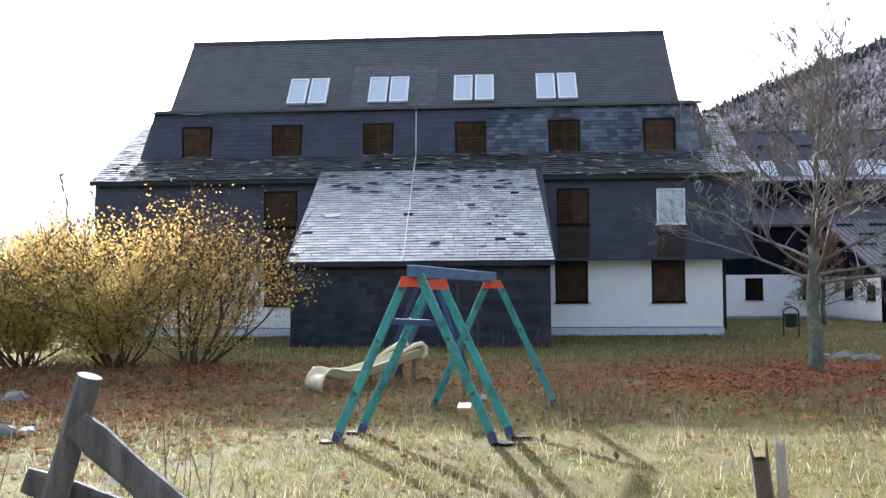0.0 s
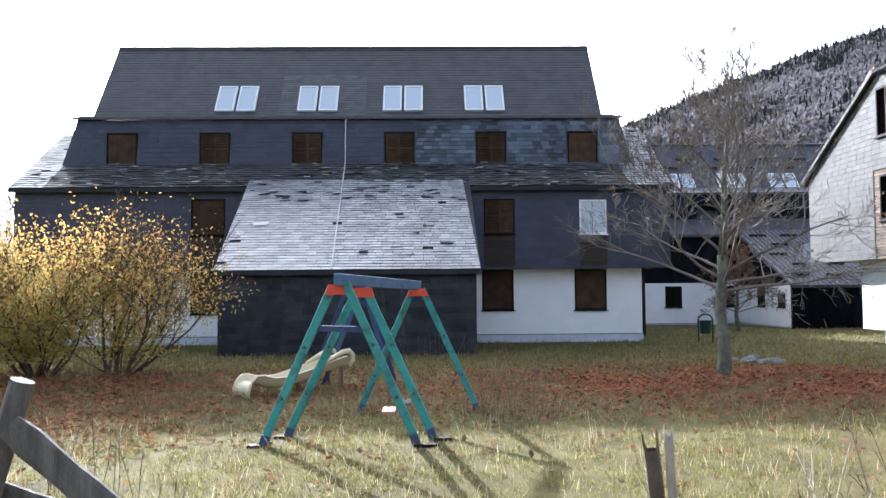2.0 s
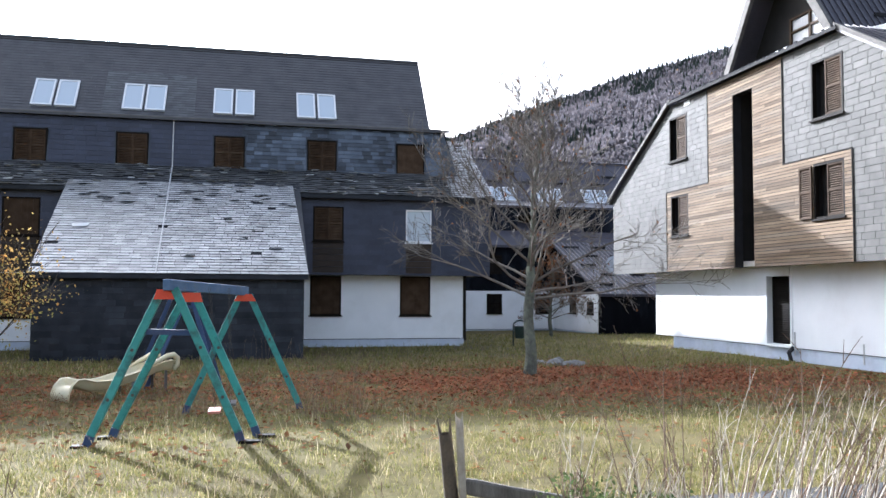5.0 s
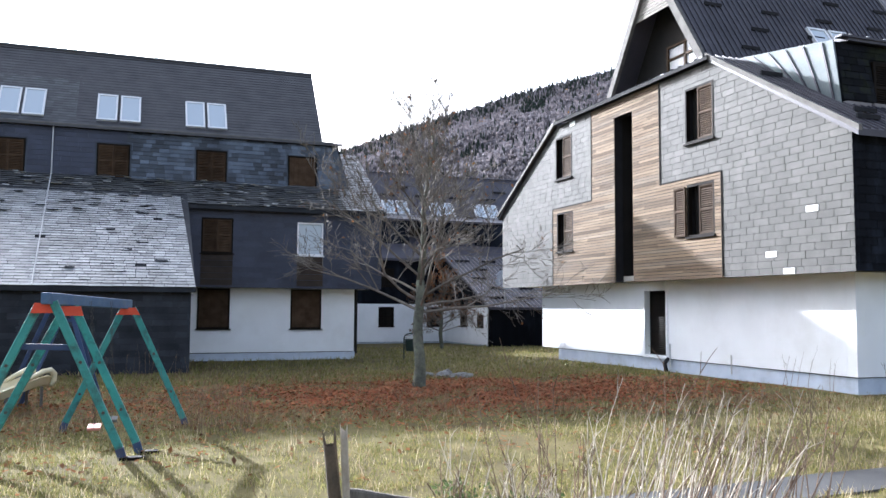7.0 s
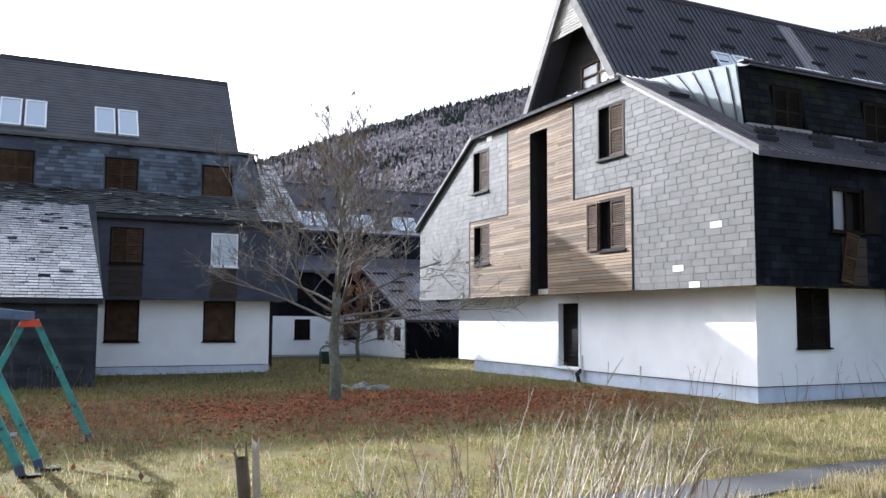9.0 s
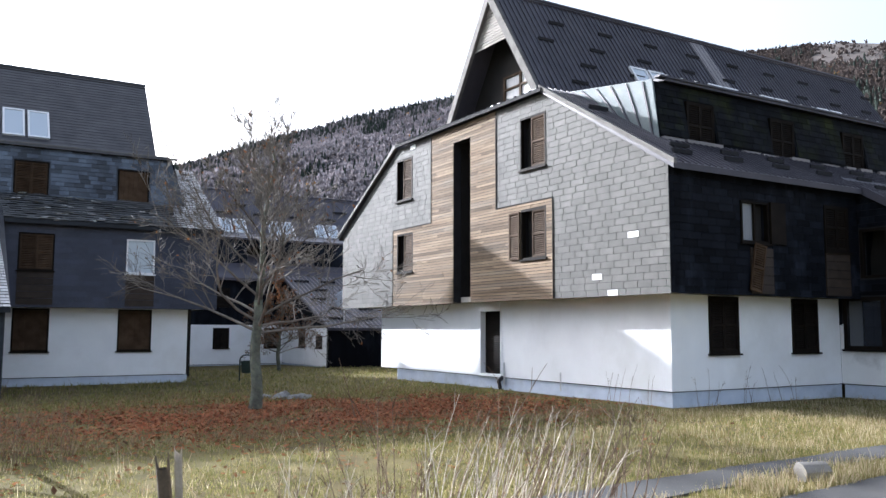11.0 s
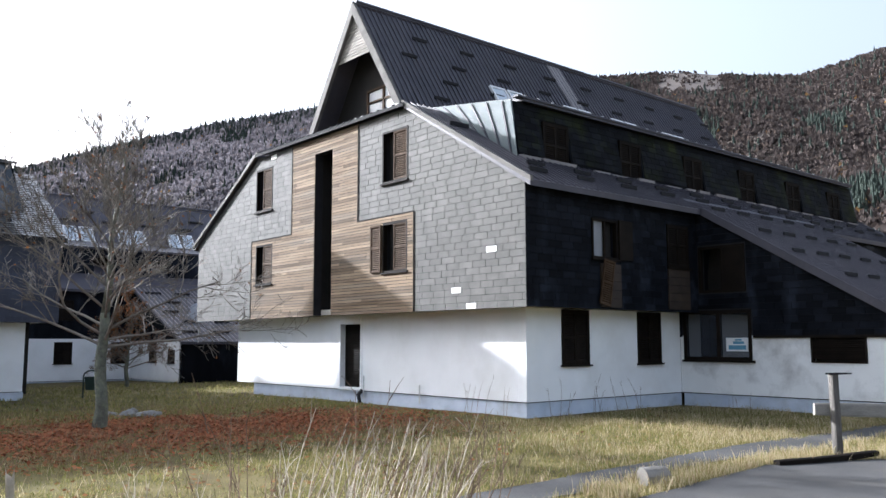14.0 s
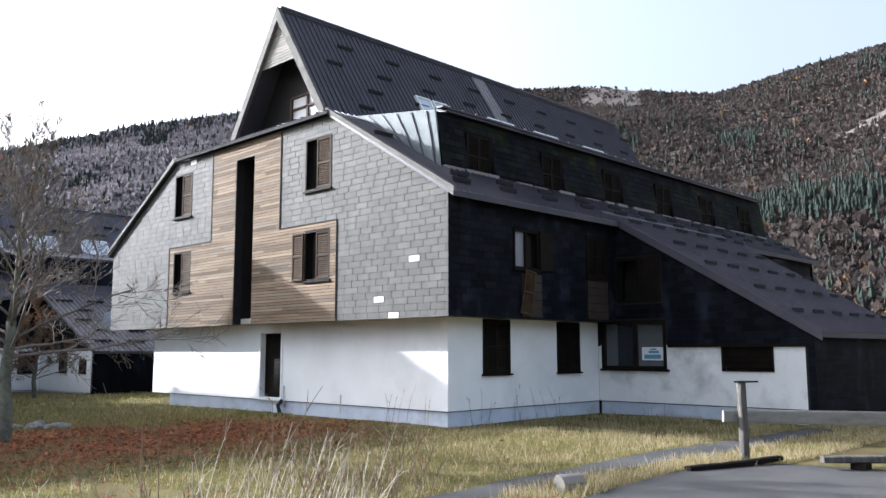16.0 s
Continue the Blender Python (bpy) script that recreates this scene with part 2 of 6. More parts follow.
def ground_mat():
    m = mat("autumn_ground", (0.062, 0.056, 0.022), (0.15, 0.125, 0.055), 0.95, 1.1, 25, 0.9, dirt=(0.075, 0.052, 0.035), dirt_amount=0.9, dirt_scale=0.4, vary=0, depth=0.04, spec=0.05)
    return m


M_GROUND = ground_mat()


# ---- mesh helpers ----
class Geo:
    def __init__(self):
        self.v, self.f = [], []

    def poly(self, pts):
        b = len(self.v)
        self.v += [tuple(p) for p in pts]
        self.f.append(tuple(range(b, b + len(pts))))

    def prism(self, pts, vec):
        """A flat outline pushed along vec."""
        b, n = len(self.v), len(pts)
        vec = Vector(vec)
        self.v += [tuple(Vector(p)) for p in pts] + [tuple(Vector(p) + vec) for p in pts]
        a = sum((Vector(pts[i]).cross(Vector(pts[(i + 1) % n])) for i in range(n)), Vector())
        top, bot = tuple(range(b + n, b + 2 * n)), tuple(range(b, b + n))
        if a.dot(vec) > 0:
            self.f += [top, bot[::-1]] + [(b + i, b + (i + 1) % n, b + n + (i + 1) % n, b + n + i) for i in range(n)]
        else:
            self.f += [top[::-1], bot] + [(b + (i + 1) % n, b + i, b + n + i, b + n + (i + 1) % n) for i in range(n)]

    def box(self, a, c):
        (x0, y0, z0), (x1, y1, z1) = a, c
        self.prism([(x0, y0, z0), (x1, y0, z0), (x1, y1, z0), (x0, y1, z0)], (0, 0, z1 - z0))

    def tube(self, pts, radii, sides=6, cap=True):
        """A bent, tapering rod through pts."""
        b0 = len(self.v)
        pts = [Vector(p) for p in pts]
        for i, p in enumerate(pts):
            d = (pts[min(i + 1, len(pts) - 1)] - pts[max(i - 1, 0)])
            d = d.normalized() if d.length > 1e-9 else Vector((0, 0, 1))
            u = d.orthogonal().normalized() if i == 0 else (u - d * u.dot(d)).normalized()
            w = d.cross(u)
            for k in range(sides):
                a = 2 * math.pi * k / sides
                self.v.append(tuple(p + (u * math.cos(a) + w * math.sin(a)) * radii[i]))
        for i in range(len(pts) - 1):
            for k in range(sides):
                a, b = b0 + i * sides + k, b0 + i * sides + (k + 1) % sides
                self.f.append((a, b, b + sides, a + sides))
        if cap:
            self.f.append(tuple(range(b0 + sides - 1, b0 - 1, -1)))
            e = b0 + (len(pts) - 1) * sides
            self.f.append(tuple(range(e, e + sides)))

    def beam(self, a, b, w, h, up=(0, 0, 1)):
        """A squared timber from a to b."""
        a, b = Vector(a), Vector(b)
        d = (b - a).normalized()
        s = d.cross(Vector(up)).normalized() * (w / 2)
        t = s.cross(d).normalized() * (h / 2)
        self.prism([a - s - t, a + s - t, a + s + t, a - s + t], b - a)


def place(parent):
    p = Vector()
    while parent is not None:
        p = p + parent.location
        parent = parent.parent
    return p


def thing(name, base, label, category, group="", kind=""):
    ob = new(name)
    ob.location = base
    ob.empty_display_size = 0.2
    return tagged(ob, label, category, group, kind)


def welded(geo):
    """Joins corners that coincide, so that butted pieces are one body."""
    seen, where, verts = {}, [], []
    for v in geo.v:
        key = (round(v[0], 4), round(v[1], 4), round(v[2], 4))
        if key not in seen:
            seen[key] = len(verts)
            verts.append(v)
        where.append(seen[key])
    out = Geo()
    out.v = verts
    for f in geo.f:
        q = [where[i] for i in f]
        if len(set(q)) == len(q):
            out.f.append(tuple(q))
    return out


def part(name, geo, material, parent=None, label="", kind="", smooth=False, bevel=0.0):
    """One mesh object, given in world places, under a thing or part."""
    o = place(parent)
    if not kind and 8 < len(geo.v) < 2500:
        geo = welded(geo)
    me = bpy.data.meshes.new(name)
    me.from_pydata([(x - o.x, y - o.y, z - o.z) for x, y, z in geo.v], [], geo.f)
    me.materials.append(material)
    if smooth:
        me.polygons.foreach_set("use_smooth", [True] * len(me.polygons))
    ob = new(name, me)
    ob.parent = parent
    if bevel:
        bv = ob.modifiers.new("edge", "BEVEL")
        bv.width, bv.segments, bv.limit_method = bevel, 2, "ANGLE"
    return tagged(ob, label, kind=kind)


def lone(name, geo, material, base, label, category, group="", kind="", smooth=False, bevel=0.0):
    """A thing that is one mesh."""
    me = bpy.data.meshes.new(name)
    o = Vector(base)
    me.from_pydata([(x - o.x, y - o.y, z - o.z) for x, y, z in geo.v], [], geo.f)
    me.materials.append(material)
    if smooth:
        me.polygons.foreach_set("use_smooth", [True] * len(me.polygons))
    ob = new(name, me)
    ob.location = base
    if bevel:
        bv = ob.modifiers.new("edge", "BEVEL")
        bv.width, bv.segments, bv.limit_method = bevel, 2, "ANGLE"
    return tagged(ob, label, category, group, kind)


def clip(poly, a, b):
    """The part of a 2D outline on the left of the line from a to b."""
    out = []
    side = lambda p: (b[0] - a[0]) * (p[1] - a[1]) - (b[1] - a[1]) * (p[0] - a[0])
    for i, p in enumerate(poly):
        q = poly[(i + 1) % len(poly)]
        sp, sq = side(p), side(q)
        if sp >= 0:
            out.append(p)
        if (sp > 0 > sq) or (sp < 0 < sq):
            k = sp / (sp - sq)
            out.append((p[0] + (q[0] - p[0]) * k, p[1] + (q[1] - p[1]) * k))
    return out


def inside(rect, outline):
    poly = [(rect[0], rect[1]), (rect[2], rect[1]), (rect[2], rect[3]), (rect[0], rect[3])]
    for i in range(len(outline)):
        poly = clip(poly, outline[i], outline[(i + 1) % len(outline)])
        if len(poly) < 3:
            return []
    return poly


def minus(rect, holes):
    """Rectangles that are left of rect once the holes are cut out."""
    rects = [rect]
    for h in holes:
        nxt = []
        for r in rects:
            if h[0] >= r[2] or h[2] <= r[0] or h[1] >= r[3] or h[3] <= r[1]:
                nxt.append(r)
                continue
            if r[0] < h[0]:
                nxt.append((r[0], r[1], h[0], r[3]))
            if h[2] < r[2]:
                nxt.append((h[2], r[1], r[2], r[3]))
            m0, m1 = max(r[0], h[0]), min(r[2], h[2])
            if r[1] < h[1]:
                nxt.append((m0, r[1], m1, h[1]))
            if h[3] < r[3]:
                nxt.append((m0, h[3], m1, r[3]))
        rects = nxt
    return [r for r in rects if r[2] - r[0] > 0.015 and r[3] - r[1] > 0.015]


def slab(outline, holes, to3d, vec):
    """A wall with real openings: a convex 2D outline less rectangles, given thickness."""
    g = Geo()
    xs, ys = [p[0] for p in outline], [p[1] for p in outline]
    for r in minus((min(xs), min(ys), max(xs), max(ys)), holes):
        poly = inside(r, outline)
        if poly:
            g.prism([to3d(*p) for p in poly], vec)
    return g


def courses(outline, holes, w, h, rng, gap=0.008, loose=0.0, ragged=0.0, tall=None):
    """Running-bond pieces as 2D outlines over an area."""
    xs, ys = [p[0] for p in outline], [p[1] for p in outline]
    y, row, out = min(ys), 0, []
    while y < max(ys) - 0.01:
        x = min(xs) - w * (0.5 if row % 2 else 0) - rng.random() * w * loose
        while x < max(xs):
            ww = w * (1 + (rng.random() - 0.5) * ragged)
            for r in minus((x + gap / 2, y + gap / 2, x + ww - gap / 2, y + h - gap / 2), holes):
                poly = inside(r, outline)
                if poly:
                    out.append(poly)
            x += ww
        y += h
        row += 1
    return out


def fx(x):
    return lambda u, v: (x, u, v)


def fy(y):
    return lambda u, v: (u, y, v)


def tiles(outline, holes, to3d, normal, w, h, thick, parent, material, name="slate", rng=None, limit=300, near=None, tilt=0.012, skip=0.0, askew=0.0, **kw):
    """Slates or boards laid on a wall or slope: those nearest by the plan are objects, the rest one mesh."""
    rng = rng or random.Random(5)
    polys = [p for p in courses(outline, holes, w, h, rng, **kw) if rng.random() >= skip]
    if near:
        polys.sort(key=lambda p: (Vector(to3d(*p[0])) - Vector(near)).length)
    normal = Vector(normal)
    rest = Geo()
    for i, p in enumerate(polys):
        g = Geo() if i < limit else rest
        pts = []
        lo, left = min(q[1] for q in p), min(q[0] for q in p)
        roll, nod = rng.gauss(0, askew), 1 + rng.gauss(0, askew * 22)
        for q in p:
            lift = tilt * nod * (1 - (q[1] - lo) / max(h, 0.01)) + abs(roll) * w + roll * (q[0] - left - w / 2) + rng.random() * 0.0015
            pts.append(Vector(to3d(*q)) + normal * (0.003 + lift))
        g.prism(pts, normal * thick)
        if i < limit:
            part(name, g, material, parent)
    if rest.f:
        part(name + "_field", rest, material, parent, kind="stuff")


# ---- ground, road, hills ----
def ground_height(x, y):
    """Gentle fall towards the far house, uneven at two scales."""
    r = math.hypot(x, y)
    base = 0.0
    if y > 24:
        base -= min((y - 24) * 0.012, 0.42) * (1 if x < 14 else max(0.0, 1 - (x - 14) / 6) if y < 36 else 1)
    near = max(0.0, 1 - r / 60) * min(1.0, max(0.0, (y - 9.0) / 2.0, (6.0 - x) / 2.0))
    return base + near * (0.05 * noise.noise((x * 0.35, y * 0.35, 0)) + 0.025 * noise.noise((x * 1.3, y * 1.3, 3)))


def build_ground():
    g = Geo()
    xs = [-900, -500, -250, -120, -70, -45] + [-30 + i * 0.75 for i in range(101)] + [55, 70, 100, 160, 300, 500, 900]
    ys = [-600, -300, -120, -50, -20, -8] + [0 + i * 0.75 for i in range(75)] + [60, 66, 75, 90, 130, 200, 400, 900]
    for y in ys:
        for x in xs:
            g.v.append((x, y, ground_height(x, y)))
    nx = len(xs)
    for j in range(len(ys) - 1):
        for i in range(nx - 1):
            a = j * nx + i
            g.f.append((a, a + 1, a + nx + 1, a + nx))
    return lone("ground", g, M_GROUND, (0, 0, 0), "patchy autumn meadow grass with bare earth and leaf litter", "ground", kind="structure", smooth=True)


build_ground()

# crest of the wooded mountains: bearing and height angle in degrees
CREST = [(-70, 4), (-45, 3), (-20, 3.5), (0, 6.5), (8, 9.0), (13, 10.7), (18, 12.6), (25, 14.7), (31.6, 16.1), (38, 17.4), (45, 18.2), (51.5, 18.0), (57, 18.0), (61, 17.3), (64.5, 16.9), (69, 17.8), (74.4, 18.6), (85, 20), (100, 18), (130, 12)]


def crest(az):
    for (a0, e0), (a1, e1) in zip(CREST, CREST[1:]):
        if a0 <= az <= a1:
            k = (az - a0) / (a1 - a0)
            return e0 + (e1 - e0) * k
    return 5.0


def hill_point(az, k):
    """k from 0 at the foot to 1 on the crest."""
    far = 520 + 120 * math.sin(radians(az * 3)) * 0.3
    r = 130 + (far - 130) * k
    top = far * math.tan(radians(crest(az) - 0.35))
    z = top * (k ** 1.15) + 9 * k * (1 - k) * 4 * noise.noise((az * 0.12, k * 5, 2)) + EYE
    return (r * math.sin(radians(az)), r * math.cos(radians(az)), z - 3 * (1 - k))


def build_hills():
    g = Geo()
    n, m = 161, 26
    for j in range(m):
        for i in range(n):
            g.v.append(hill_point(-70 + 200 * i / (n - 1), j / (m - 1)))
    for i in range(n):
        x, y, z = hill_point(-70 + 200 * i / (n - 1), 1)
        g.v.append((x * 1.6, y * 1.6, -5))
    for j in range(m):
        for i in range(n - 1):
            a = j * n + i
            g.f.append((a, a + 1, a + n + 1, a + n))
    return lone("hillside", g, M_HILL, (0, 0, 0), "steep mountainside of brown late autumn woodland", "mountain", kind="structure", smooth=True)


M_HILL = mat("woodland_floor", (0.075, 0.062, 0.056), (0.11, 0.092, 0.08), 0.95, 0.03, 0.4, 0.6, dirt=(0.17, 0.14, 0.085), dirt_amount=0.6, dirt_scale=0.012, vary=0, depth=0.5)
build_hills()


# ---- houses ----
def louvre(pt, a0, b0, a1, b1, b=0.05, step=0.062):
    """A slatted leaf as one body: stiles, rails and slanting slats; pt gives places from across, up and depth."""
    mid = (b0 + b1) / 2
    rows = [(b0, None), (b0 + b, None)]
    z = b0 + b
    while z < b1 - b - step:
        if abs(z + step / 2 - mid) < step * 0.55:
            rows += [(z + 0.004, None), (z + step - 0.002, None)]
        else:
            rows += [(z + 0.004, 0.006), (z + step - 0.012, 0.036)]
        z += step
    rows += [(b1 - b, None), (b1, None)]
    cols = [a0, a0 + b, a0 + b + 0.004, a1 - b - 0.004, a1 - b, a1]
    g = Geo()
    for v, d in rows:
        for i, u in enumerate(cols):
            g.v.append(pt(u, v, d if d is not None and i in (2, 3) else 0.0))
    for j in range(len(rows) - 1):
        for i in range(5):
            k = j * 6 + i
            g.f.append((k, k + 1, k + 7, k + 6))
    e = len(g.v)
    n = len(rows)
    ring = list(range(6)) + [6 * j + 5 for j in range(1, n)] + [6 * (n - 1) + i for i in range(4, -1, -1)] + [6 * j for j in range(n - 2, 0, -1)]
    for k in ring:
        u, v = cols[k % 6], rows[k // 6][0]
        g.v.append(pt(u, v, 0.045))
    m = len(ring)
    for i in range(m):
        g.f.append((ring[i], e + i, e + (i + 1) % m, ring[(i + 1) % m]))
    g.f.append(tuple(range(e, e + m)))
    return g


def window(parent, axis, at, u0, v0, u1, v1, style):
    """A window in a wall at x or y = at, facing the negative axis. style: shut, louvre, glass, open, ajar, board."""
    def pt(u, v, d):
        return (at + d, u, v) if axis == "x" else (u, at + d, v)

    def block(g, a0, b0, a1, b1, d0, d1):
        g.prism([pt(a0, b0, d0), pt(a1, b0, d0), pt(a1, b1, d0), pt(a0, b1, d0)], Vector(pt(0, 0, d1)) - Vector(pt(0, 0, d0)))

    fr = Geo()
    t = 0.06
    for a in ((u0, v0, u1, v0 + t), (u0, v1 - t, u1, v1), (u0, v0 + t, u0 + t, v1 - t), (u1 - t, v0 + t, u1, v1 - t)):
        block(fr, *a, -0.012, 0.12)
    block(fr, u0 - 0.05, v0 - 0.05, u1 + 0.05, v0, -0.07, 0.1)
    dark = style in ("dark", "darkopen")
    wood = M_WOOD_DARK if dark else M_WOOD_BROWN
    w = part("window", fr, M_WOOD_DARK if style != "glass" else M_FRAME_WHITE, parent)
    um = (u0 + u1) / 2

    def leaf(a0, a1):
        return louvre(pt, a0, v0 + t, a1, v1 - t)

    if style in ("shut", "dark"):
        part("shutter", leaf(u0 + t, um - 0.004), wood, w)
        part("shutter", leaf(um + 0.004, u1 - t), wood, w)
        # sheet behind the slats, room shade painted near-black
        b = Geo()
        block(b, u0 + t, v0 + t, u1 - t, v1 - t, 0.1, 0.12)
        part("pane", b, M_DARK, w)
    elif style == "board":
        b = Geo()
        block(b, u0 + t, v0 + t, u1 - t, v1 - t, 0.02, 0.06)
        part("shutter", b, wood, w)
        b = Geo()
        for i in range(1, 6):
            u = u0 + t + (u1 - u0 - 2 * t) * i / 6
            block(b, u - 0.006, v0 + t, u + 0.006, v1 - t, 0.012, 0.02)
        part("batten", b, wood, w)
    elif style in ("half", "halfr"):
        part("shutter", leaf(u0 + t, um + 0.08) if style == "half" else leaf(um, u1 - t), wood, w, "slatted brown shutter left shut")
        # no glass here: the dark room is painted on this sheet
        g = Geo()
        block(g, u0 + t, v0 + t, u1 - t, v1 - t, 0.24, 0.26)
        part("pane", g, M_DARK, w)
    elif style == "glass":
        g = Geo()
        block(g, u0 + t, v0 + t, u1 - t, v1 - t, 0.05, 0.06)
        part("pane", g, M_GLASS_PALE, w)
        g = Geo()
        block(g, u0 + t, v0 + t, u1 - t, v0 + 0.4 * (v1 - v0), 0.10, 0.11)
        part("curtain", g, M_CURTAIN, w)
    elif style == "curtain":
        g = Geo()
        block(g, um - 0.03, v0 + t, um + 0.03, v1 - t, 0.0, 0.06)
        part("mullion", g, M_WOOD_DARK, w)
        g = Geo()
        block(g, u0 + t, v0 + t, um - 0.03, v1 - t, 0.08, 0.1)
        part("curtain", g, M_CURTAIN_DIM, w)
        # open half: room shade painted on a near-black sheet
        g = Geo()
        block(g, um + 0.03, v0 + t, u1 - t, v1 - t, 0.2, 0.22)
        part("pane", g, M_DARK, w)
    elif style == "darkopen":
        g = Geo()
        block(g, um - 0.03, v0 + t, um + 0.03, v1 - t, 0.0, 0.06)
        part("mullion", g, M_WOOD_DARK, w)
        # near-black sheet carries the room's shade
        g = Geo()
        block(g, u0 + t, v0 + t, u1 - t, v1 - t, 0.3, 0.32)
        part("pane", g, M_DARK, w)
    return w


def rails_on(parent, pts, name, w, h, material, label=""):
    g = Geo()
    for a, b in pts:
        g.beam(a, b, w, h)
    return part(name, g, material, parent, label)


def roof_window(parent, x, y, z, w, l, slope):
    """A skylight lying on a slope that rises along y; its middle at x, y, z."""
    c, s = math.cos(slope), math.sin(slope)

    def at(u, v, d):
        return (x + u, y + v * c - d * s, z + v * s + d * c)

    g = Geo()
    for a in ((-w / 2, -l / 2, w / 2, -l / 2 + 0.09), (-w / 2, l / 2 - 0.09, w / 2, l / 2), (-w / 2, -l / 2 + 0.09, -w / 2 + 0.08, l / 2 - 0.09), (w / 2 - 0.08, -l / 2 + 0.09, w / 2, l / 2 - 0.09)):
        g.prism([at(a[0], a[1], 0.0), at(a[2], a[1], 0.0), at(a[2], a[3], 0.0), at(a[0], a[3], 0.0)], Vector(at(0, 0, 0.1)) - Vector(at(0, 0, 0)))
    f = part("skylight", g, M_FRAME_WHITE, parent, "white-framed skylight")
    p = Geo()
    p.prism([at(-w / 2 + 0.08, -l / 2 + 0.09, 0.05), at(w / 2 - 0.08, -l / 2 + 0.09, 0.05), at(w / 2 - 0.08, l / 2 - 0.09, 0.05), at(-w / 2 + 0.08, l / 2 - 0.09, 0.05)], Vector(at(0, 0, 0.02)) - Vector(at(0, 0, 0)))
    part("pane", p, M_GLASS_PALE, f)
    return f


class House:
    """A long three-storey house under a broken roof, with a lean-to wing in the middle of its long side, facing -y."""
    def __init__(self, label, x0, x1, y0, zb, zp, zo, zk, zt, foot, zr, wing, metal, inset=0.0):
        self.inset = inset
        self.x0, self.x1, self.y0, self.zb, self.zp, self.zo, self.zk, self.zt = x0, x1, y0, zb, zp, zo, zk, zt
        self.foot, self.zr, self.wing, self.metal = foot, zr, wing, metal
        self.W = 19.8
        self.ob = thing("house", (x0, y0, zb), label, "house")
        self.slope = (zt - zk) / 5.0
        self.dv = 1.6 if metal else 1.5
        self.lift = 0.14 if metal else 0.02

    def roof_line(self, v):
        return self.zk + self.lift + self.slope * v

    def shell(self, ground_holes, upper_holes, white_right, dormer_holes, dx0, dx1, dormer_mat, upper_mat):
        x0, x1, y0, W, ob = self.x0, self.x1, self.y0, self.W, self.ob
        zb, zp, zo, zk, zt = self.zb, self.zp, self.zo, self.zk, self.zt
        w0, w1, wy, wz = self.wing
        # ground storey
        d = self.inset
        wx0, wy0 = x0 + d, y0 + d
        g = slab([(wx0 + 0.004, zp), (white_right, zp), (white_right, zo), (wx0 + 0.004, zo)], ground_holes, fy(wy0 + 0.004), (0, 0.3, 0))
        part("wall", g, M_WHITE, ob, "white rendered ground storey")
        g = Geo()
        g.box((white_right - 0.3, wy0 + 0.31, zp), (white_right, y0 + 15.9, zo))
        part("side_wall", g, M_WHITE, ob)
        g = Geo()
        g.box((wx0 + 0.4, y0 + 15.6, zp), (white_right - 0.31, y0 + 15.9, zo))
        part("back_wall", g, M_WHITE, ob)
        g = Geo()
        g.box((wx0 + 0.05, wy0 + 0.05, zb - 0.5), (white_right + 0.05, y0 + 15.9, zp - 0.03))
        part("plinth", g, M_PLINTH, ob, "bluish grey plinth")
        # set-back strip, near-black to paint the shadow line above the plinth
        g = Geo()
        g.box((wx0 + 0.1, wy0 + 0.1, zp - 0.03), (white_right - 0.1, y0 + 15.8, zp))
        part("dark_joint", g, M_UNDER, ob)
        # upper storey
        g = slab([(x0, zo), (x1, zo), (x1, zk), (x0, zk)], upper_holes, fy(y0), (0, 0.28, 0))
        self.upper_wall = part("upper_wall", g, upper_mat, ob, "upper storey clad in dark slate")
        g = Geo()
        g.box((x0 + 0.3, y0 + 0.28, zo + 0.02), (x1 - 0.28, y0 + W - 0.28, zo + 0.2))
        part("floor_slab", g, M_SOFFIT, ob)
        # far side and far end close the house
        g = Geo()
        g.box((x0, y0 + W - 0.28, zo), (x1, y0 + W, zk))
        self.profile = [(y0, zo), (y0 + W, zo), (y0 + W, zk), (y0 + W - 5.0, zt), (y0 + 5.0, zt), (y0, zk)]
        g.prism([(x1, u, v) for u, v in self.profile], (-0.28, 0, 0))
        part("far_wall", g, M_SLATE_DARK, ob)
        # near-black sheet paints the unlit rooms' shade behind the openings
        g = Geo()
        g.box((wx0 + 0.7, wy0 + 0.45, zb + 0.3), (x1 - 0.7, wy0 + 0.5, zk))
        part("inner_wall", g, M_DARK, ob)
        # lower roof slopes
        th = 0.16

        def sl(v, x, d=0.0):
            return (x, y0 + v, self.roof_line(v) + d)
        g = Geo()
        g.prism([sl(-0.3, x0 - 0.12), sl(-0.3, x1 + 0.12), sl(5.1, x1 + 0.12), sl(5.1, x0 - 0.12)], (0, 0, -th))
        b = [(x, y0 + W - (y - y0), z) for x, y, z in (sl(-0.3, x0 - 0.12), sl(-0.3, x1 + 0.12), sl(5.1, x1 + 0.12), sl(5.1, x0 - 0.12))]
        g.prism(b, (0, 0, -th))
        self.lower = part("lower_roof", g, M_METAL_ROOF if self.metal else M_SLATE_VEILED, ob, "lower roof slope")
        g = Geo()
        g.prism([(x0 + 1.2, y0 + 5.05, zt - 0.05), (x1 - 1.2, y0 + 5.05, zt - 0.05), (x1 - 1.2, y0 + W - 5.05, zt - 0.05), (x0 + 1.2, y0 + W - 5.05, zt - 0.05)], (0, 0, 0.1))
        part("roof_deck", g, M_METAL_ROOF if self.metal else M_SLATE_TOP, ob)
        # wing
        def wl(y, d=0.0):
            return wz + 0.02 + (y - wy) * (self.roof_line(0) - 0.02 - wz) / (y0 - wy) + d
        self.wing_line = wl
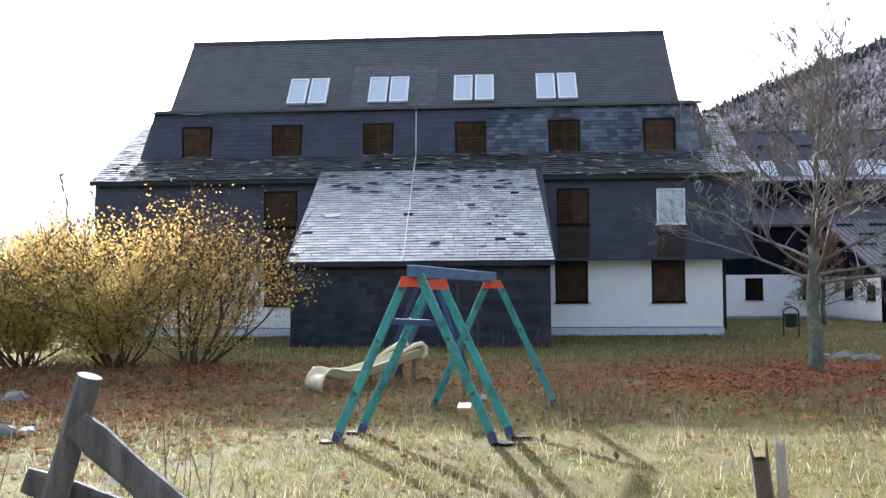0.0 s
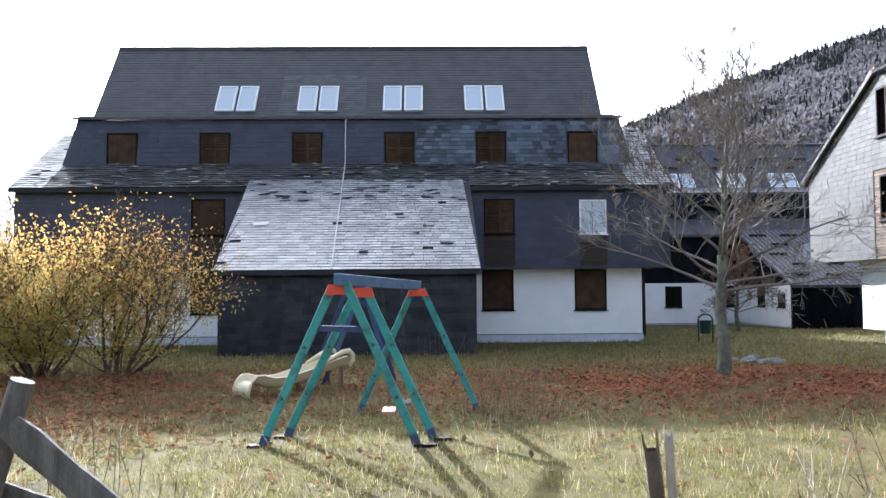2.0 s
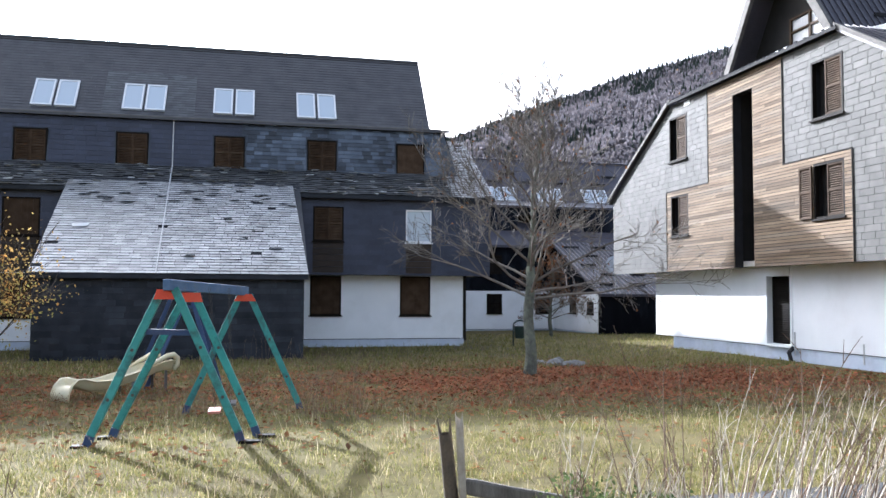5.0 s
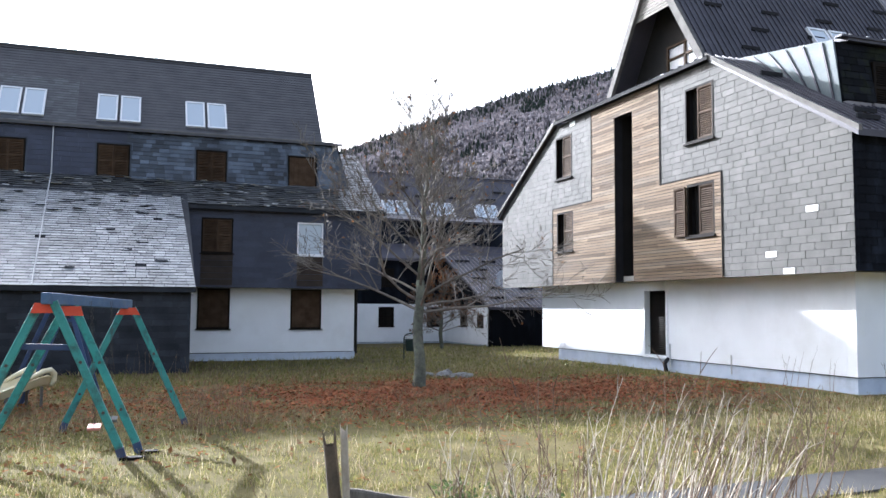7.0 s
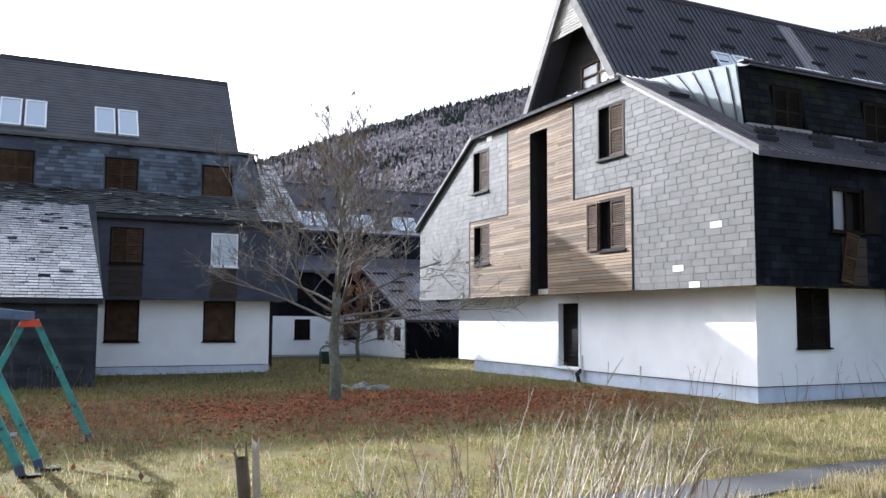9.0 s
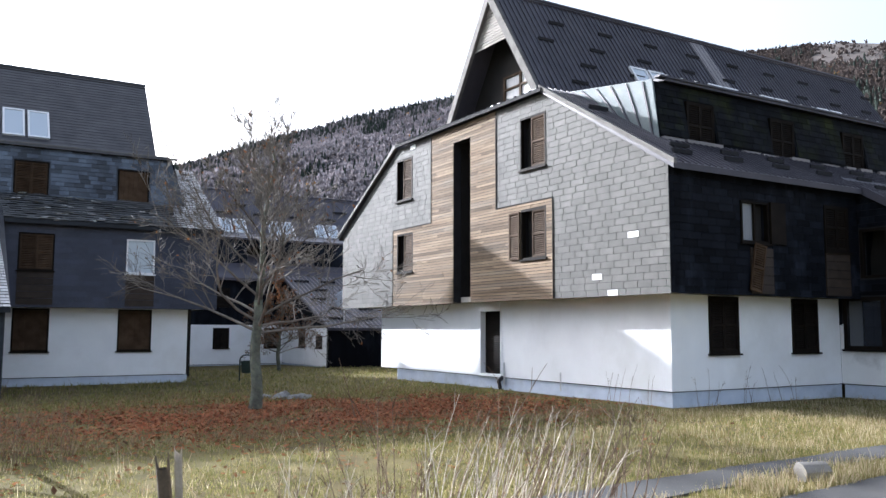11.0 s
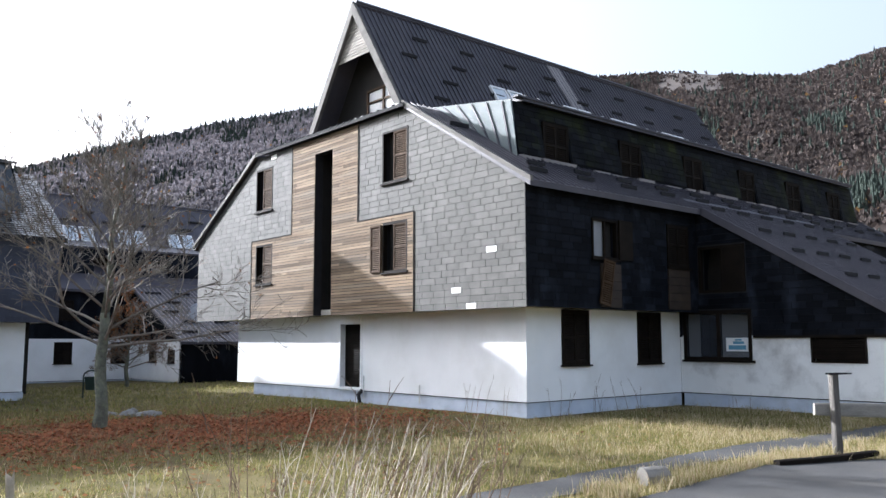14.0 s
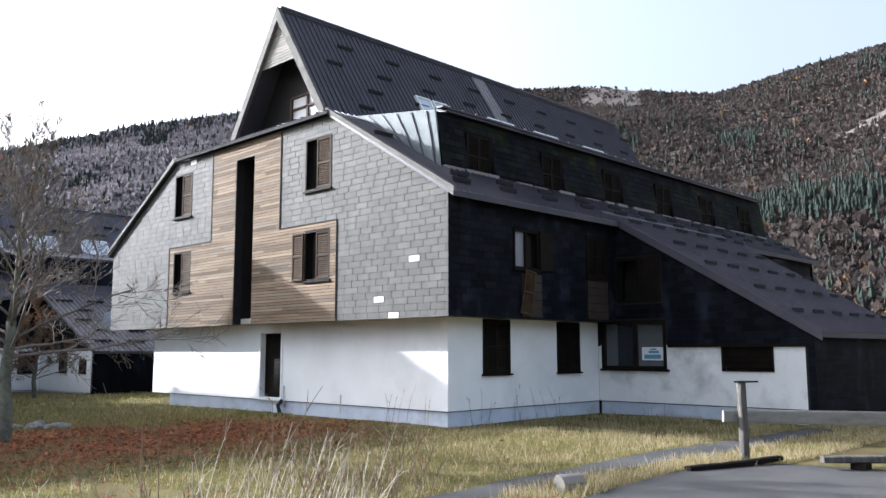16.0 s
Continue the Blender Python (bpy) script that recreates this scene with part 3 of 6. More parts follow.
        g = Geo()
        g.prism([(w0 - 0.12, wy - 0.25, wl(wy - 0.25, 0.05)), (w1 + 0.12, wy - 0.25, wl(wy - 0.25, 0.05)), (w1 + 0.12, y0 + 0.4, wl(y0 + 0.4, 0.05)), (w0 - 0.12, y0 + 0.4, wl(y0 + 0.4, 0.05))], (0, 0, -0.15))
        self.wing_roof = part("wing_roof", g, M_METAL_ROOF if self.metal else M_SLATE_VEILED, ob, "long lean-to roof of the wing")
        # dormer row
        dv = self.dv
        zd0, zd1 = self.roof_line(dv) - 0.05, zt - 0.2
        self.dz = (zd0, zd1)
        lean = 0.28
        sl_in = 0.06 if self.metal else 0.5
        def dm(u, v):
            k = (v - zd0) / (zd1 - zd0)
            return (u, y0 + dv + lean * k, v)
        g = slab([(dx0, zd0), (dx1, zd0), (dx1 - sl_in, zd1), (dx0 + sl_in, zd1)], dormer_holes, dm, (0, 0.2, 0))
        self.dormer = part("dormer_wall", g, dormer_mat, ob, "long dormer clad in slate")
        self.dm = dm
        g = Geo()
        g.prism([(dx0 + 0.35, y0 + dv + 0.1, zd1 + 0.02), (dx1 - 0.35, y0 + dv + 0.1, zd1 + 0.02), (dx1 - 0.35, y0 + self.foot[0] + 0.3, self.foot[1] - 0.05), (dx0 + 0.35, y0 + self.foot[0] + 0.3, self.foot[1] - 0.05)], (0, 0, 0.1))
        part("dormer_roof", g, M_METAL_ROOF if self.metal else M_SLATE_TOP, ob)
        for xa, xb in ((dx0, dx0 + 0.5), (dx1, dx1 - 0.5)):
            g = Geo()
            s = 0.06 if xa == dx0 else -0.06
            if self.metal:
                xb = xa
            g.prism([(xa, y0 + dv, zd0 - 0.1), (xb, y0 + dv + lean, zd1 + 0.05), (xa, y0 + 5.1, zt + 0.05)], (s, 0, 0))
            g.prism([(xb, y0 + dv + lean, zd1 + 0.05), (xb, y0 + self.foot[0] + 0.1, self.foot[1] - 0.02), (xa, y0 + 5.1, zt + 0.05)], (s, 0, 0))
            ck = part("dormer_cheek", g, M_ZINC if self.metal else M_SLATE_DARK, ob, "sheet zinc dormer cheek" if self.metal else "")
            if xa == dx0:
                self.cheek = ck
        # attic shade painted on a sheet behind the dormer windows
        g = Geo()
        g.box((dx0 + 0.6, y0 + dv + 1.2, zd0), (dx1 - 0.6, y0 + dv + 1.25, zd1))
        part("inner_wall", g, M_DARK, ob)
        # upper roof
        fv, fz = self.foot
        rx0, rx1 = x0 + (1.35 if self.metal else 0.25), x1 - (1.3 if self.metal else 1.14)
        self.rx = (rx0, rx1)
        self.upper_slope = math.atan2(self.zr - fz, W / 2 - fv)
        m = M_METAL_ROOF if self.metal else M_SLATE_TOP
        g = Geo()
        k = (self.zr - fz) / (W / 2 - fv)
        g.prism([(rx0, y0 + fv - 0.2, fz - 0.2 * k), (rx1, y0 + fv - 0.2, fz - 0.2 * k), (rx1, y0 + W / 2, self.zr), (rx0, y0 + W / 2, self.zr)], (0, 0.2 * math.sin(self.upper_slope), -0.2 * math.cos(self.upper_slope)))
        g.prism([(rx0, y0 + W - fv + 0.2, fz - 0.2 * k), (rx1, y0 + W - fv + 0.2, fz - 0.2 * k), (rx1, y0 + W / 2, self.zr), (rx0, y0 + W / 2, self.zr)], (0, -0.2 * math.sin(self.upper_slope), -0.2 * math.cos(self.upper_slope)))
        self.upper = part("upper_roof", g, m, ob, "steep upper roof")
        g = Geo()
        g.tube([(rx0, y0 + W / 2, self.zr + 0.02), (rx1, y0 + W / 2, self.zr + 0.02)], [0.1, 0.1], 8)
        part("ridge_cap", g, m, ob)
        g = Geo()
        g.prism([(rx1 - 0.3, y0 + fv, fz), (rx1 - 0.3, y0 + W - fv, fz), (rx1 - 0.3, y0 + W / 2, self.zr - 0.25)], (0.15, 0, 0))
        part("far_gable", g, M_WOOD, ob)

    def upper_at(self, x, k, d=0.0):
        """A point of the front upper roof, k from foot to ridge."""
        fv, fz = self.foot
        return (x, self.y0 + fv + (self.W / 2 - fv) * k - d * math.sin(self.upper_slope), fz + (self.zr - fz) * k + d * math.cos(self.upper_slope))


# the house straight ahead: slate roofs
A = House("abandoned four-storey house with dark slate walls and slate roofs", -15.7, 9.4, 33.2, -0.22, 0.21, 2.76, 6.08, 9.1, (6.7, 10.0), 14.22, (-6.5, 1.55, 27.3, 2.68), False, 0.7)
a_ground = [(2.16, 1.15, 3.4, 2.74), (5.8, 1.14, 7.06, 2.74), (-9.2, 1.08, -7.85, 2.74)]
a_upper = [(2.2, 4.08, 3.4, 5.45), (5.9, 4.08, 6.95, 5.4), (-9.0, 4.08, -7.7, 5.5)]
a_dorm = [(-12.85 + 3.72 * i, 6.98, -11.63 + 3.72 * i, 8.36) for i in range(6)]
A.shell(a_ground, a_upper, 8.45, a_dorm, -14.6, 8.4, M_SLATE_MIX, M_SLATE_BLUE)

# the house to the side: sheet-metal roofs, slate and timber gable
B = House("abandoned four-storey house with timber and slate gable and sheet-metal roofs", 15.5, 40.5, 14.73, 0.0, 0.41, 2.94, 6.23, 9.25, (6.85, 9.85), 14.6, (23.37, 32.0, 8.47, 2.6), True, 0.7)
b_ground = [(17.62, 1.37, 18.79, 2.92), (21.09, 1.36, 22.28, 2.92)]
b_upper = [(18.15, 4.35, 19.28, 5.48), (21.75, 4.28, 22.88, 5.63)]
b_dorm = [(18.1 + 3.69 * i, 7.2, 19.25 + 3.69 * i, 8.6) for i in range(6)]
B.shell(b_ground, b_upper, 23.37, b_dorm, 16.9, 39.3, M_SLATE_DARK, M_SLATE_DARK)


def slope_map(x_of, p0, p1):
    """Maps u along x and v up a slope from p0 to p1 (y, z pairs)."""
    d = Vector((p1[0] - p0[0], p1[1] - p0[1]))
    d.normalize()
    return (lambda u, v: (u, p0[0] + d.x * v, p0[1] + d.y * v)), (0, -d.y, d.x), math.hypot(p1[0] - p0[0], p1[1] - p0[1])


# ---- house A, long side ----
def finish_a():
    ob, y0 = A.ob, A.y0
    for h in a_ground:
        window(ob, "y", y0 + A.inset, *h, "board")
    window(ob, "y", y0, *a_upper[0], "shut")
    window(ob, "y", y0, *a_upper[1], "glass")
    window(ob, "y", y0, *a_upper[2], "board")
    for u0, u1 in ((2.2, 3.4), (5.9, 6.95), (-9.0, -7.7)):
        for k in range(5):
            g = Geo()
            z = 2.85 + 0.24 * k
            g.box((u0, y0 - 0.03, z), (u1, y0, z + 0.225))
            part("panel_board", g, M_WOOD_PANEL, ob, "brown board below the window")
    for i, h in enumerate(a_dorm):
        window(ob, "y", y0 + A.dv + 0.1, *h, "board" if i in (0, 5) else "shut")
    # wing walls
    w0, w1, wy, wz = A.wing
    g = Geo()
    g.box((w0, wy, -0.6), (w1, wy + 0.25, wz - 0.02))
    for x in (w0, w1 - 0.25):
        g.prism([(x, wy + 0.25, -0.6), (x, y0, -0.6), (x, y0, A.wing_line(y0) - 0.12), (x, wy + 0.25, A.wing_line(wy + 0.25) - 0.12)], (0.25, 0, 0))
    part("wing_wall", g, M_UNDER, ob)
    # front slates: veiling glare put into the lighter charcoal
    tiles([(w0, -0.1), (w1, -0.1), (w1, wz - 0.1), (w0, wz - 0.1)], [], fy(wy), (0, -1, 0), 0.55, 0.19, 0.012, ob, M_SLATE_VEILED, limit=0, rng=random.Random(1), ragged=0.2)
    # slates of the wing roof and the lower slope
    m, n, ln = slope_map(None, (wy - 0.27, A.wing_line(wy - 0.27, 0.05)), (y0 + 0.1, A.wing_line(y0 + 0.1, 0.05)))
    tiles([(w0 - 0.07, 0), (w1 + 0.12, 0), (w1 - 0.15, ln), (w0 - 0.3, ln)], [], m, n, 0.34, 0.19, 0.012, A.wing_roof, M_SLATE_ROOF, limit=300, near=(-2.5, 27, 2), rng=random.Random(2), ragged=0.45, loose=0.7, tilt=0.02, skip=0.004, gap=0.012, askew=0.007)
    tiles([(-2.2, 0.9), (0.9, 0.9), (0.6, ln), (-1.4, ln)], [], m, (n[0], n[1], n[2] + 0.2), 0.34, 0.19, 0.012, A.wing_roof, M_SLATE_VEILED, limit=0, rng=random.Random(24), ragged=0.45, loose=0.9, tilt=0.03, skip=0.955, askew=0.02, name="slipped_slate")
    tiles([(w0, ln * 0.72), (w1 - 0.1, ln * 0.72), (w1 - 0.15, ln), (w0 - 0.2, ln)], [], m, (n[0], n[1], n[2] + 0.2), 0.34, 0.19, 0.012, A.wing_roof, M_SLATE_VEILED, limit=0, rng=random.Random(25), ragged=0.45, loose=0.9, tilt=0.03, skip=0.91, askew=0.02, name="dark_slate")
    m, n, ln = slope_map(None, (y0 - 0.32, A.roof_line(-0.32)), (y0 + 5.1, A.roof_line(5.1)))
    rim = 2.45
    tiles([(A.x0 + 1.2, 0), (A.x1 - 1.6, 0), (A.x1 - 1.6, rim), (A.x0 + 1.2, rim)], [], m, n, 0.34, 0.19, 0.012, A.lower, M_SLATE_BAND, limit=0, rng=random.Random(3), ragged=0.45, loose=0.7, tilt=0.03, skip=0.02, askew=0.012, name="lower_slate")
    tiles([(A.x0 + 0.4, 0), (A.x1 - 1.0, 0), (A.x1 - 1.0, rim), (A.x0 + 0.4, rim)], [], m, (n[0], n[1], n[2] + 0.2), 0.3, 0.1, 0.012, A.lower, M_SLATE_CHIP, limit=0, rng=random.Random(26), ragged=0.8, loose=0.9, tilt=0.03, skip=0.9, askew=0.04, name="chipped_slate")
    for o in ([(A.x0 - 0.14, 0), (A.x0 + 1.2, 0), (A.x0 + 1.2, ln), (A.x0 - 0.14, ln)], [(A.x1 - 1.6, 0), (A.x1 + 0.14, 0), (A.x1 + 0.14, ln), (A.x1 - 1.6, ln)]):
        tiles(o, [], m, n, 0.34, 0.19, 0.012, A.lower, M_SLATE_ROOF, limit=0, rng=random.Random(3), ragged=0.35, loose=0.5, tilt=0.03, skip=0.01, askew=0.012, name="verge_slate")
    # steep roof
    p0, p1 = A.upper_at(0, -0.06), A.upper_at(0, 1)
    m, n, ln = slope_map(None, p0[1:], p1[1:])
    patch = (-6.9, 0, -2.85, 3.5)
    tiles([(A.rx[0], 0), (A.rx[1], 0), (A.rx[1], ln), (A.rx[0], ln)], [patch], m, n, 0.5, 0.2, 0.012, A.upper, M_SLATE_TOP, limit=0, rng=random.Random(4), ragged=0.3, tilt=0.018, name="upper_slate")
    tiles([(patch[0], 0), (patch[2], 0), (patch[2], patch[3]), (patch[0], patch[3])], [], m, n, 0.34, 0.17, 0.012, A.upper, M_SLATE_PATCH, limit=0, rng=random.Random(5), ragged=0.3, tilt=0.02, name="patch_slate")
    for x in (-8.95, -5.1, -1.08, 2.78):
        for s in (-0.5, 0.5):
            roof_window(ob, *A.upper_at(x + s, 0.245, 0.03), 0.88, 1.78, A.upper_slope)
    g = Geo()
    g.box((-14.0, y0 + A.dv + 0.12, A.dz[1] + 0.1), (7.7, y0 + A.dv + 0.55, A.dz[1] + 0.16))
    part("dormer_edge", g, M_TRIM, ob)
    # dormer slates, patchy where the older paint is gone
    tiles([(-14.3, A.dz[0]), (7.95, A.dz[0]), (7.6, A.dz[1]), (-13.95, A.dz[1])], [(h[0] - 0.06, h[1] - 0.08, h[2] + 0.06, h[3] + 0.05) for h in a_dorm] + [(-15, 0, -0.6, 20)], A.dm, (0, -1, 0.1), 0.34, 0.17, 0.012, A.dormer, M_SLATE_MIX, limit=0, rng=random.Random(6), ragged=0.3, tilt=0.016)
    tiles([(-14.3, A.dz[0]), (-0.6, A.dz[0]), (-0.6, A.dz[1]), (-13.95, A.dz[1])], [(h[0] - 0.06, h[1] - 0.08, h[2] + 0.06, h[3] + 0.05) for h in a_dorm], A.dm, (0, -1, 0.1), 0.42, 0.2, 0.01, A.dormer, M_SLATE_BLUE, limit=0, rng=random.Random(7), ragged=0.2, tilt=0.006, name="dark_slate")
    tiles([(w1 + 0.02, A.zo), (A.x1, A.zo), (A.x1, A.zk), (w1 + 0.02, A.zk)], a_upper + [(2.2, 2.7, 3.4, 4.1), (5.9, 2.7, 6.95, 4.1)], fy(y0), (0, -1, 0), 0.6, 0.2, 0.01, A.upper_wall, M_SLATE_BLUE, limit=0, rng=random.Random(8), ragged=0.2, tilt=0.006)
    tiles([(A.x0, A.zo), (w0 - 0.02, A.zo), (w0 - 0.02, A.zk), (A.x0, A.zk)], a_upper + [(-9.0, 2.7, -7.7, 4.1)], fy(y0), (0, -1, 0), 0.6, 0.2, 0.01, A.upper_wall, M_SLATE_BLUE, limit=0, rng=random.Random(9), ragged=0.2, tilt=0.006)
    # lightning cable down the roofs
    g = Geo()
    g.tube([(-3.26, y0 + A.dv + 0.2, A.dz[1] + 0.14), (-3.26, y0 + A.dv - 0.03, A.dz[0] + 0.1), (-3.2, y0 - 0.3, A.roof_line(-0.3) + 0.07), (-2.95, wy - 0.28, A.wing_line(wy - 0.28) + 0.1)], [0.025] * 4, 6)
    part("lightning_cable", g, M_PIPE, ob, "pale grey cable down the roof")
    g = Geo()
    g.prism([(-5.9, 29.72, A.wing_line(29.72) + 0.1), (-5.45, 29.75, A.wing_line(29.75) + 0.1), (-5.42, 29.95, A.wing_line(29.95) + 0.1), (-5.95, 29.9, A.wing_line(29.9) + 0.1)], (0, -0.01, 0.02))
    part("loose_slate", g, M_SLATE_PALE, ob, "pale loose slate")


finish_a()


# ---- house B ----
def finish_b():
    ob, x0, y0, W = B.ob, B.x0, B.y0, B.W
    ym = y0 + W / 2
    zo, zk, zt = B.zo, B.zk, B.zt
    outline = [(y0 + 0.285, zo), (y0 + W, zo), (y0 + W, zk), (y0 + W - 5.35, zt), (y0 + 5.02, zt), (y0 + 0.285, zk + 0.16)]
    face = [(y0 - 0.02, zo - 0.03), (y0 + W, zo - 0.03), (y0 + W, zk), (y0 + W - 5.35, zt), (y0 + 5.02, zt), (y0 - 0.02, zk)]
    slot = (23.87, zo - 0.1, 25.0, 8.68)
    wins = [(28.05, 7.08, 29.35, 8.76, "half"), (27.97, 4.22, 29.27, 5.76, "half"), (19.65, 7.0, 20.97, 8.68, "half"), (19.66, 4.17, 20.93, 5.74, "half")]
    holes = [w[:4] for w in wins] + [slot]
    g = slab(outline, holes, fx(x0), (0.3, 0, 0))
    gable = part("gable_wall", g, M_UNDER, ob, "gable clad in grey slate and weathered boards")
    wood = [(19.37, zo - 0.1, 29.6, 5.93), (22.33, 5.93, 26.55, 9.4)]
    tiles(face, wood + holes, fx(x0), (-1, 0, 0), 0.54, 0.19, 0.012, gable, M_SLATE, limit=300, near=(15.5, 16.5, 5.0), rng=random.Random(11), ragged=0.25, loose=0.35, tilt=0.006, gap=0.011)
    for r in wood:
        tiles([(r[0], max(r[1], zo - 0.03)), (r[2], max(r[1], zo - 0.03)), (r[2], min(r[3], zt)), (r[0], min(r[3], zt))], holes, fx(x0), (-1, 0, 0), 3.4, 0.098, 0.022, gable, M_WOOD, name="board", limit=150, near=(15.5, 21, 4.5), rng=random.Random(12), ragged=0.6, loose=1.0, tilt=0.010, gap=0.016)
    # trim between boards and slates
    for a, b in (((29.62, 2.92), (29.62, 5.94)), ((29.6, 5.96), (26.57, 5.96)), ((26.57, 5.98), (26.57, 9.2)), ((22.31, 9.2), (22.31, 5.98)), ((22.33, 5.96), (19.35, 5.96)), ((19.35, 5.94), (19.35, 2.92))):
        g = Geo()
        g.beam((x0 - 0.03, *a), (x0 - 0.03, *b), 0.035, 0.03, (1, 0, 0))
        part("trim_strip", g, M_WOOD_DARK, ob)
    for y, z in ((15.98, 4.51), (17.42, 3.46), (16.8, 3.0), (28.0, 9.1)):
        g = Geo()
        g.box((x0 - 0.034, y - 0.2, z - 0.08), (x0 - 0.018, y + 0.2, z + 0.08))
        part("replacement_slate", g, M_SLATE_PALE, ob, "pale replacement slate")
    for u0, v0, u1, v1, s in wins:
        window(ob, "x", x0 - 0.02, u0, v0, u1, v1, s)
    # shutters that stand open
    def open_leaf(y, z0, z1):
        part("shutter", louvre(lambda u, v, d: (x0 - 0.09 + d, u, v), y, z0, y + 0.55, z1), M_WOOD_BROWN, ob, "slatted shutter folded open")
    open_leaf(20.97, 4.2, 5.7)
    # slot, its sides and back, with the inner shade painted near-black
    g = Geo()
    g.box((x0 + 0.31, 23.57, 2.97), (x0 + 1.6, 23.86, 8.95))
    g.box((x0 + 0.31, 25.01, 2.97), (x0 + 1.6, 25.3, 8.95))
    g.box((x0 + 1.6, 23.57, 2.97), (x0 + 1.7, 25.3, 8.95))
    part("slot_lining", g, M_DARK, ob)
    # sheets with the gable rooms' shade painted near-black
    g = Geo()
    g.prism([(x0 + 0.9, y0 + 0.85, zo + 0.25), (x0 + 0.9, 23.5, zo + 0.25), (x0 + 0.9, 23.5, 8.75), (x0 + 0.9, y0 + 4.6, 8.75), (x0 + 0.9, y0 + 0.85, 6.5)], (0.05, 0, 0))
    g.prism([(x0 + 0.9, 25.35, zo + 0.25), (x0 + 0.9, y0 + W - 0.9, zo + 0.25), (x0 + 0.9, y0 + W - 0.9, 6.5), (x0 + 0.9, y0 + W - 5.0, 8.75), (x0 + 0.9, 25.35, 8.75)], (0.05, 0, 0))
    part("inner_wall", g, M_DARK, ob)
    # ground storey of the gable
    xw, yw, y1 = x0 + B.inset, y0 + B.inset, 32.0
    recess = (23.12, 0.485, 24.3, 2.63)
    g = slab([(yw + 0.31, B.zp), (y1, B.zp), (y1, zo), (yw + 0.31, zo)], [recess], fx(xw + 0.004), (0.3, 0, 0))
    part("wall", g, M_WHITE, ob, "white rendered gable ground storey")
    g = Geo()
    g.box((xw - 0.03, 23.03, 0.45), (xw + 0.2, 23.11, 2.7))
    g.box((xw - 0.03, 24.31, 0.45), (xw + 0.2, 24.39, 2.7))
    g.box((xw - 0.03, 23.12, 2.63), (xw + 0.2, 24.3, 2.92))
    g.box((xw - 0.06, 23.03, 0.4), (xw + 0.25, 24.39, 0.48))
    dr = part("door", g, M_WHITE, ob, "doorway with white surround and slatted brown door")
    g = Geo()
    g.box((xw + 0.18, 23.12, 0.5), (xw + 0.22, 23.2, 2.62))
    g.box((xw + 0.18, 24.22, 0.5), (xw + 0.22, 24.3, 2.62))
    z = 0.53
    while z < 2.56:
        g.prism([(xw + 0.17, 23.2, z), (xw + 0.17, 24.22, z), (xw + 0.21, 24.22, z + 0.05), (xw + 0.21, 23.2, z + 0.05)], (0, 0, 0.013))
        z += 0.07
    part("door_leaf", g, M_WOOD_DARK, dr)
    # sheet behind the door slats, its darkness painted in
    g = Geo()
    g.box((xw + 0.26, 23.1, 0.45), (xw + 0.28, 24.35, 2.72))
    part("backing", g, M_DARK, dr)
    # water pipes by the plinth
    for y, h in ((22.86, 0.45), (19.9, 0.25)):
        g = Geo()
        g.tube([(xw - 0.05, y, 0.15), (xw - 0.05, y, 0.45 + h)], [0.025, 0.025], 6)
        part("pipe", g, M_PIPE, ob)
    g = Geo()
    g.tube([(xw - 0.04, 22.95, 0.42), (xw - 0.2, 22.95, 0.28), (xw - 0.16, 22.9, 0.0)], [0.07, 0.07, 0.06], 8)
    part("drain_spout", g, M_UNDER, ob)
    # verge boards of the lower roof
    for ya, za, yb, zb2 in ((y0 - 0.35, zk - 0.12, y0 + 5.1, zt + 0.1), (y0 + W + 0.35, zk - 0.12, y0 + W - 5.4, zt + 0.1)):
        g = Geo()
        g.prism([(x0 - 0.16, ya, za + 0.02), (x0 - 0.16, yb, zb2 + 0.02), (x0 - 0.16, yb, zb2 + 0.16), (x0 - 0.16, ya, za + 0.16)], (0.1, 0, 0))
        part("verge_board", g, M_TRIM, ob)
    # apron between gable top and the steep roof's front
    rx0 = B.rx[0]
    g = Geo()
    g.prism([(x0 - 0.2, y0 + 4.95, zt + 0.02), (x0 - 0.2, y0 + W - 5.3, zt + 0.02), (rx0 + 0.15, y0 + W - 6.6, B.foot[1] - 0.03), (rx0 + 0.15, y0 + 6.6, B.foot[1] - 0.03)], (0, 0, 0.12))
    apron = part("apron_roof", g, M_UNDER, ob, "narrow sheet-metal apron above the gable")
    for i in range(24):
        y = y0 + 5.1 + i * 0.39
        g = Geo()
        g.beam((x0 - 0.22, y, zt + 0.15), (x0 + 1.2, y + (ym - y) * 0.2, zt + 0.57), 0.05, 0.035)
        part("rib", g, M_METAL_ROOF, apron)
    for i, y in enumerate((20.6, 21.5, 22.4, 23.3, 25.9, 26.6)):
        g = Geo()
        g.beam((x0 + 0.35 + 0.25 * (i % 2), y, zt + 0.36), (x0 + 0.35 + 0.25 * (i % 2), y + 0.75, zt + 0.36), 0.05, 0.08)
        part("snow_guard", g, M_STEEL, apron)
    # front of the steep roof: verge boards, boarded tip, balcony behind
    fv, fz = B.foot
    ya, yb = y0 + fv, y0 + W - fv
    k = (B.zr - fz) / (W / 2 - fv)
    for s, yf in ((1, ya), (-1, yb)):
        g = Geo()
        g.prism([(rx0 - 0.12, yf - s * 0.12, fz - 0.1), (rx0 - 0.12, ym, B.zr + 0.02), (rx0 - 0.12, ym, B.zr - 0.5), (rx0 - 0.12, yf + s * 0.22, fz - 0.1)], (0.14, 0, 0))
        part("verge_board", g, M_TRIM, ob, "pale weathered verge board")
    zc = 12.45
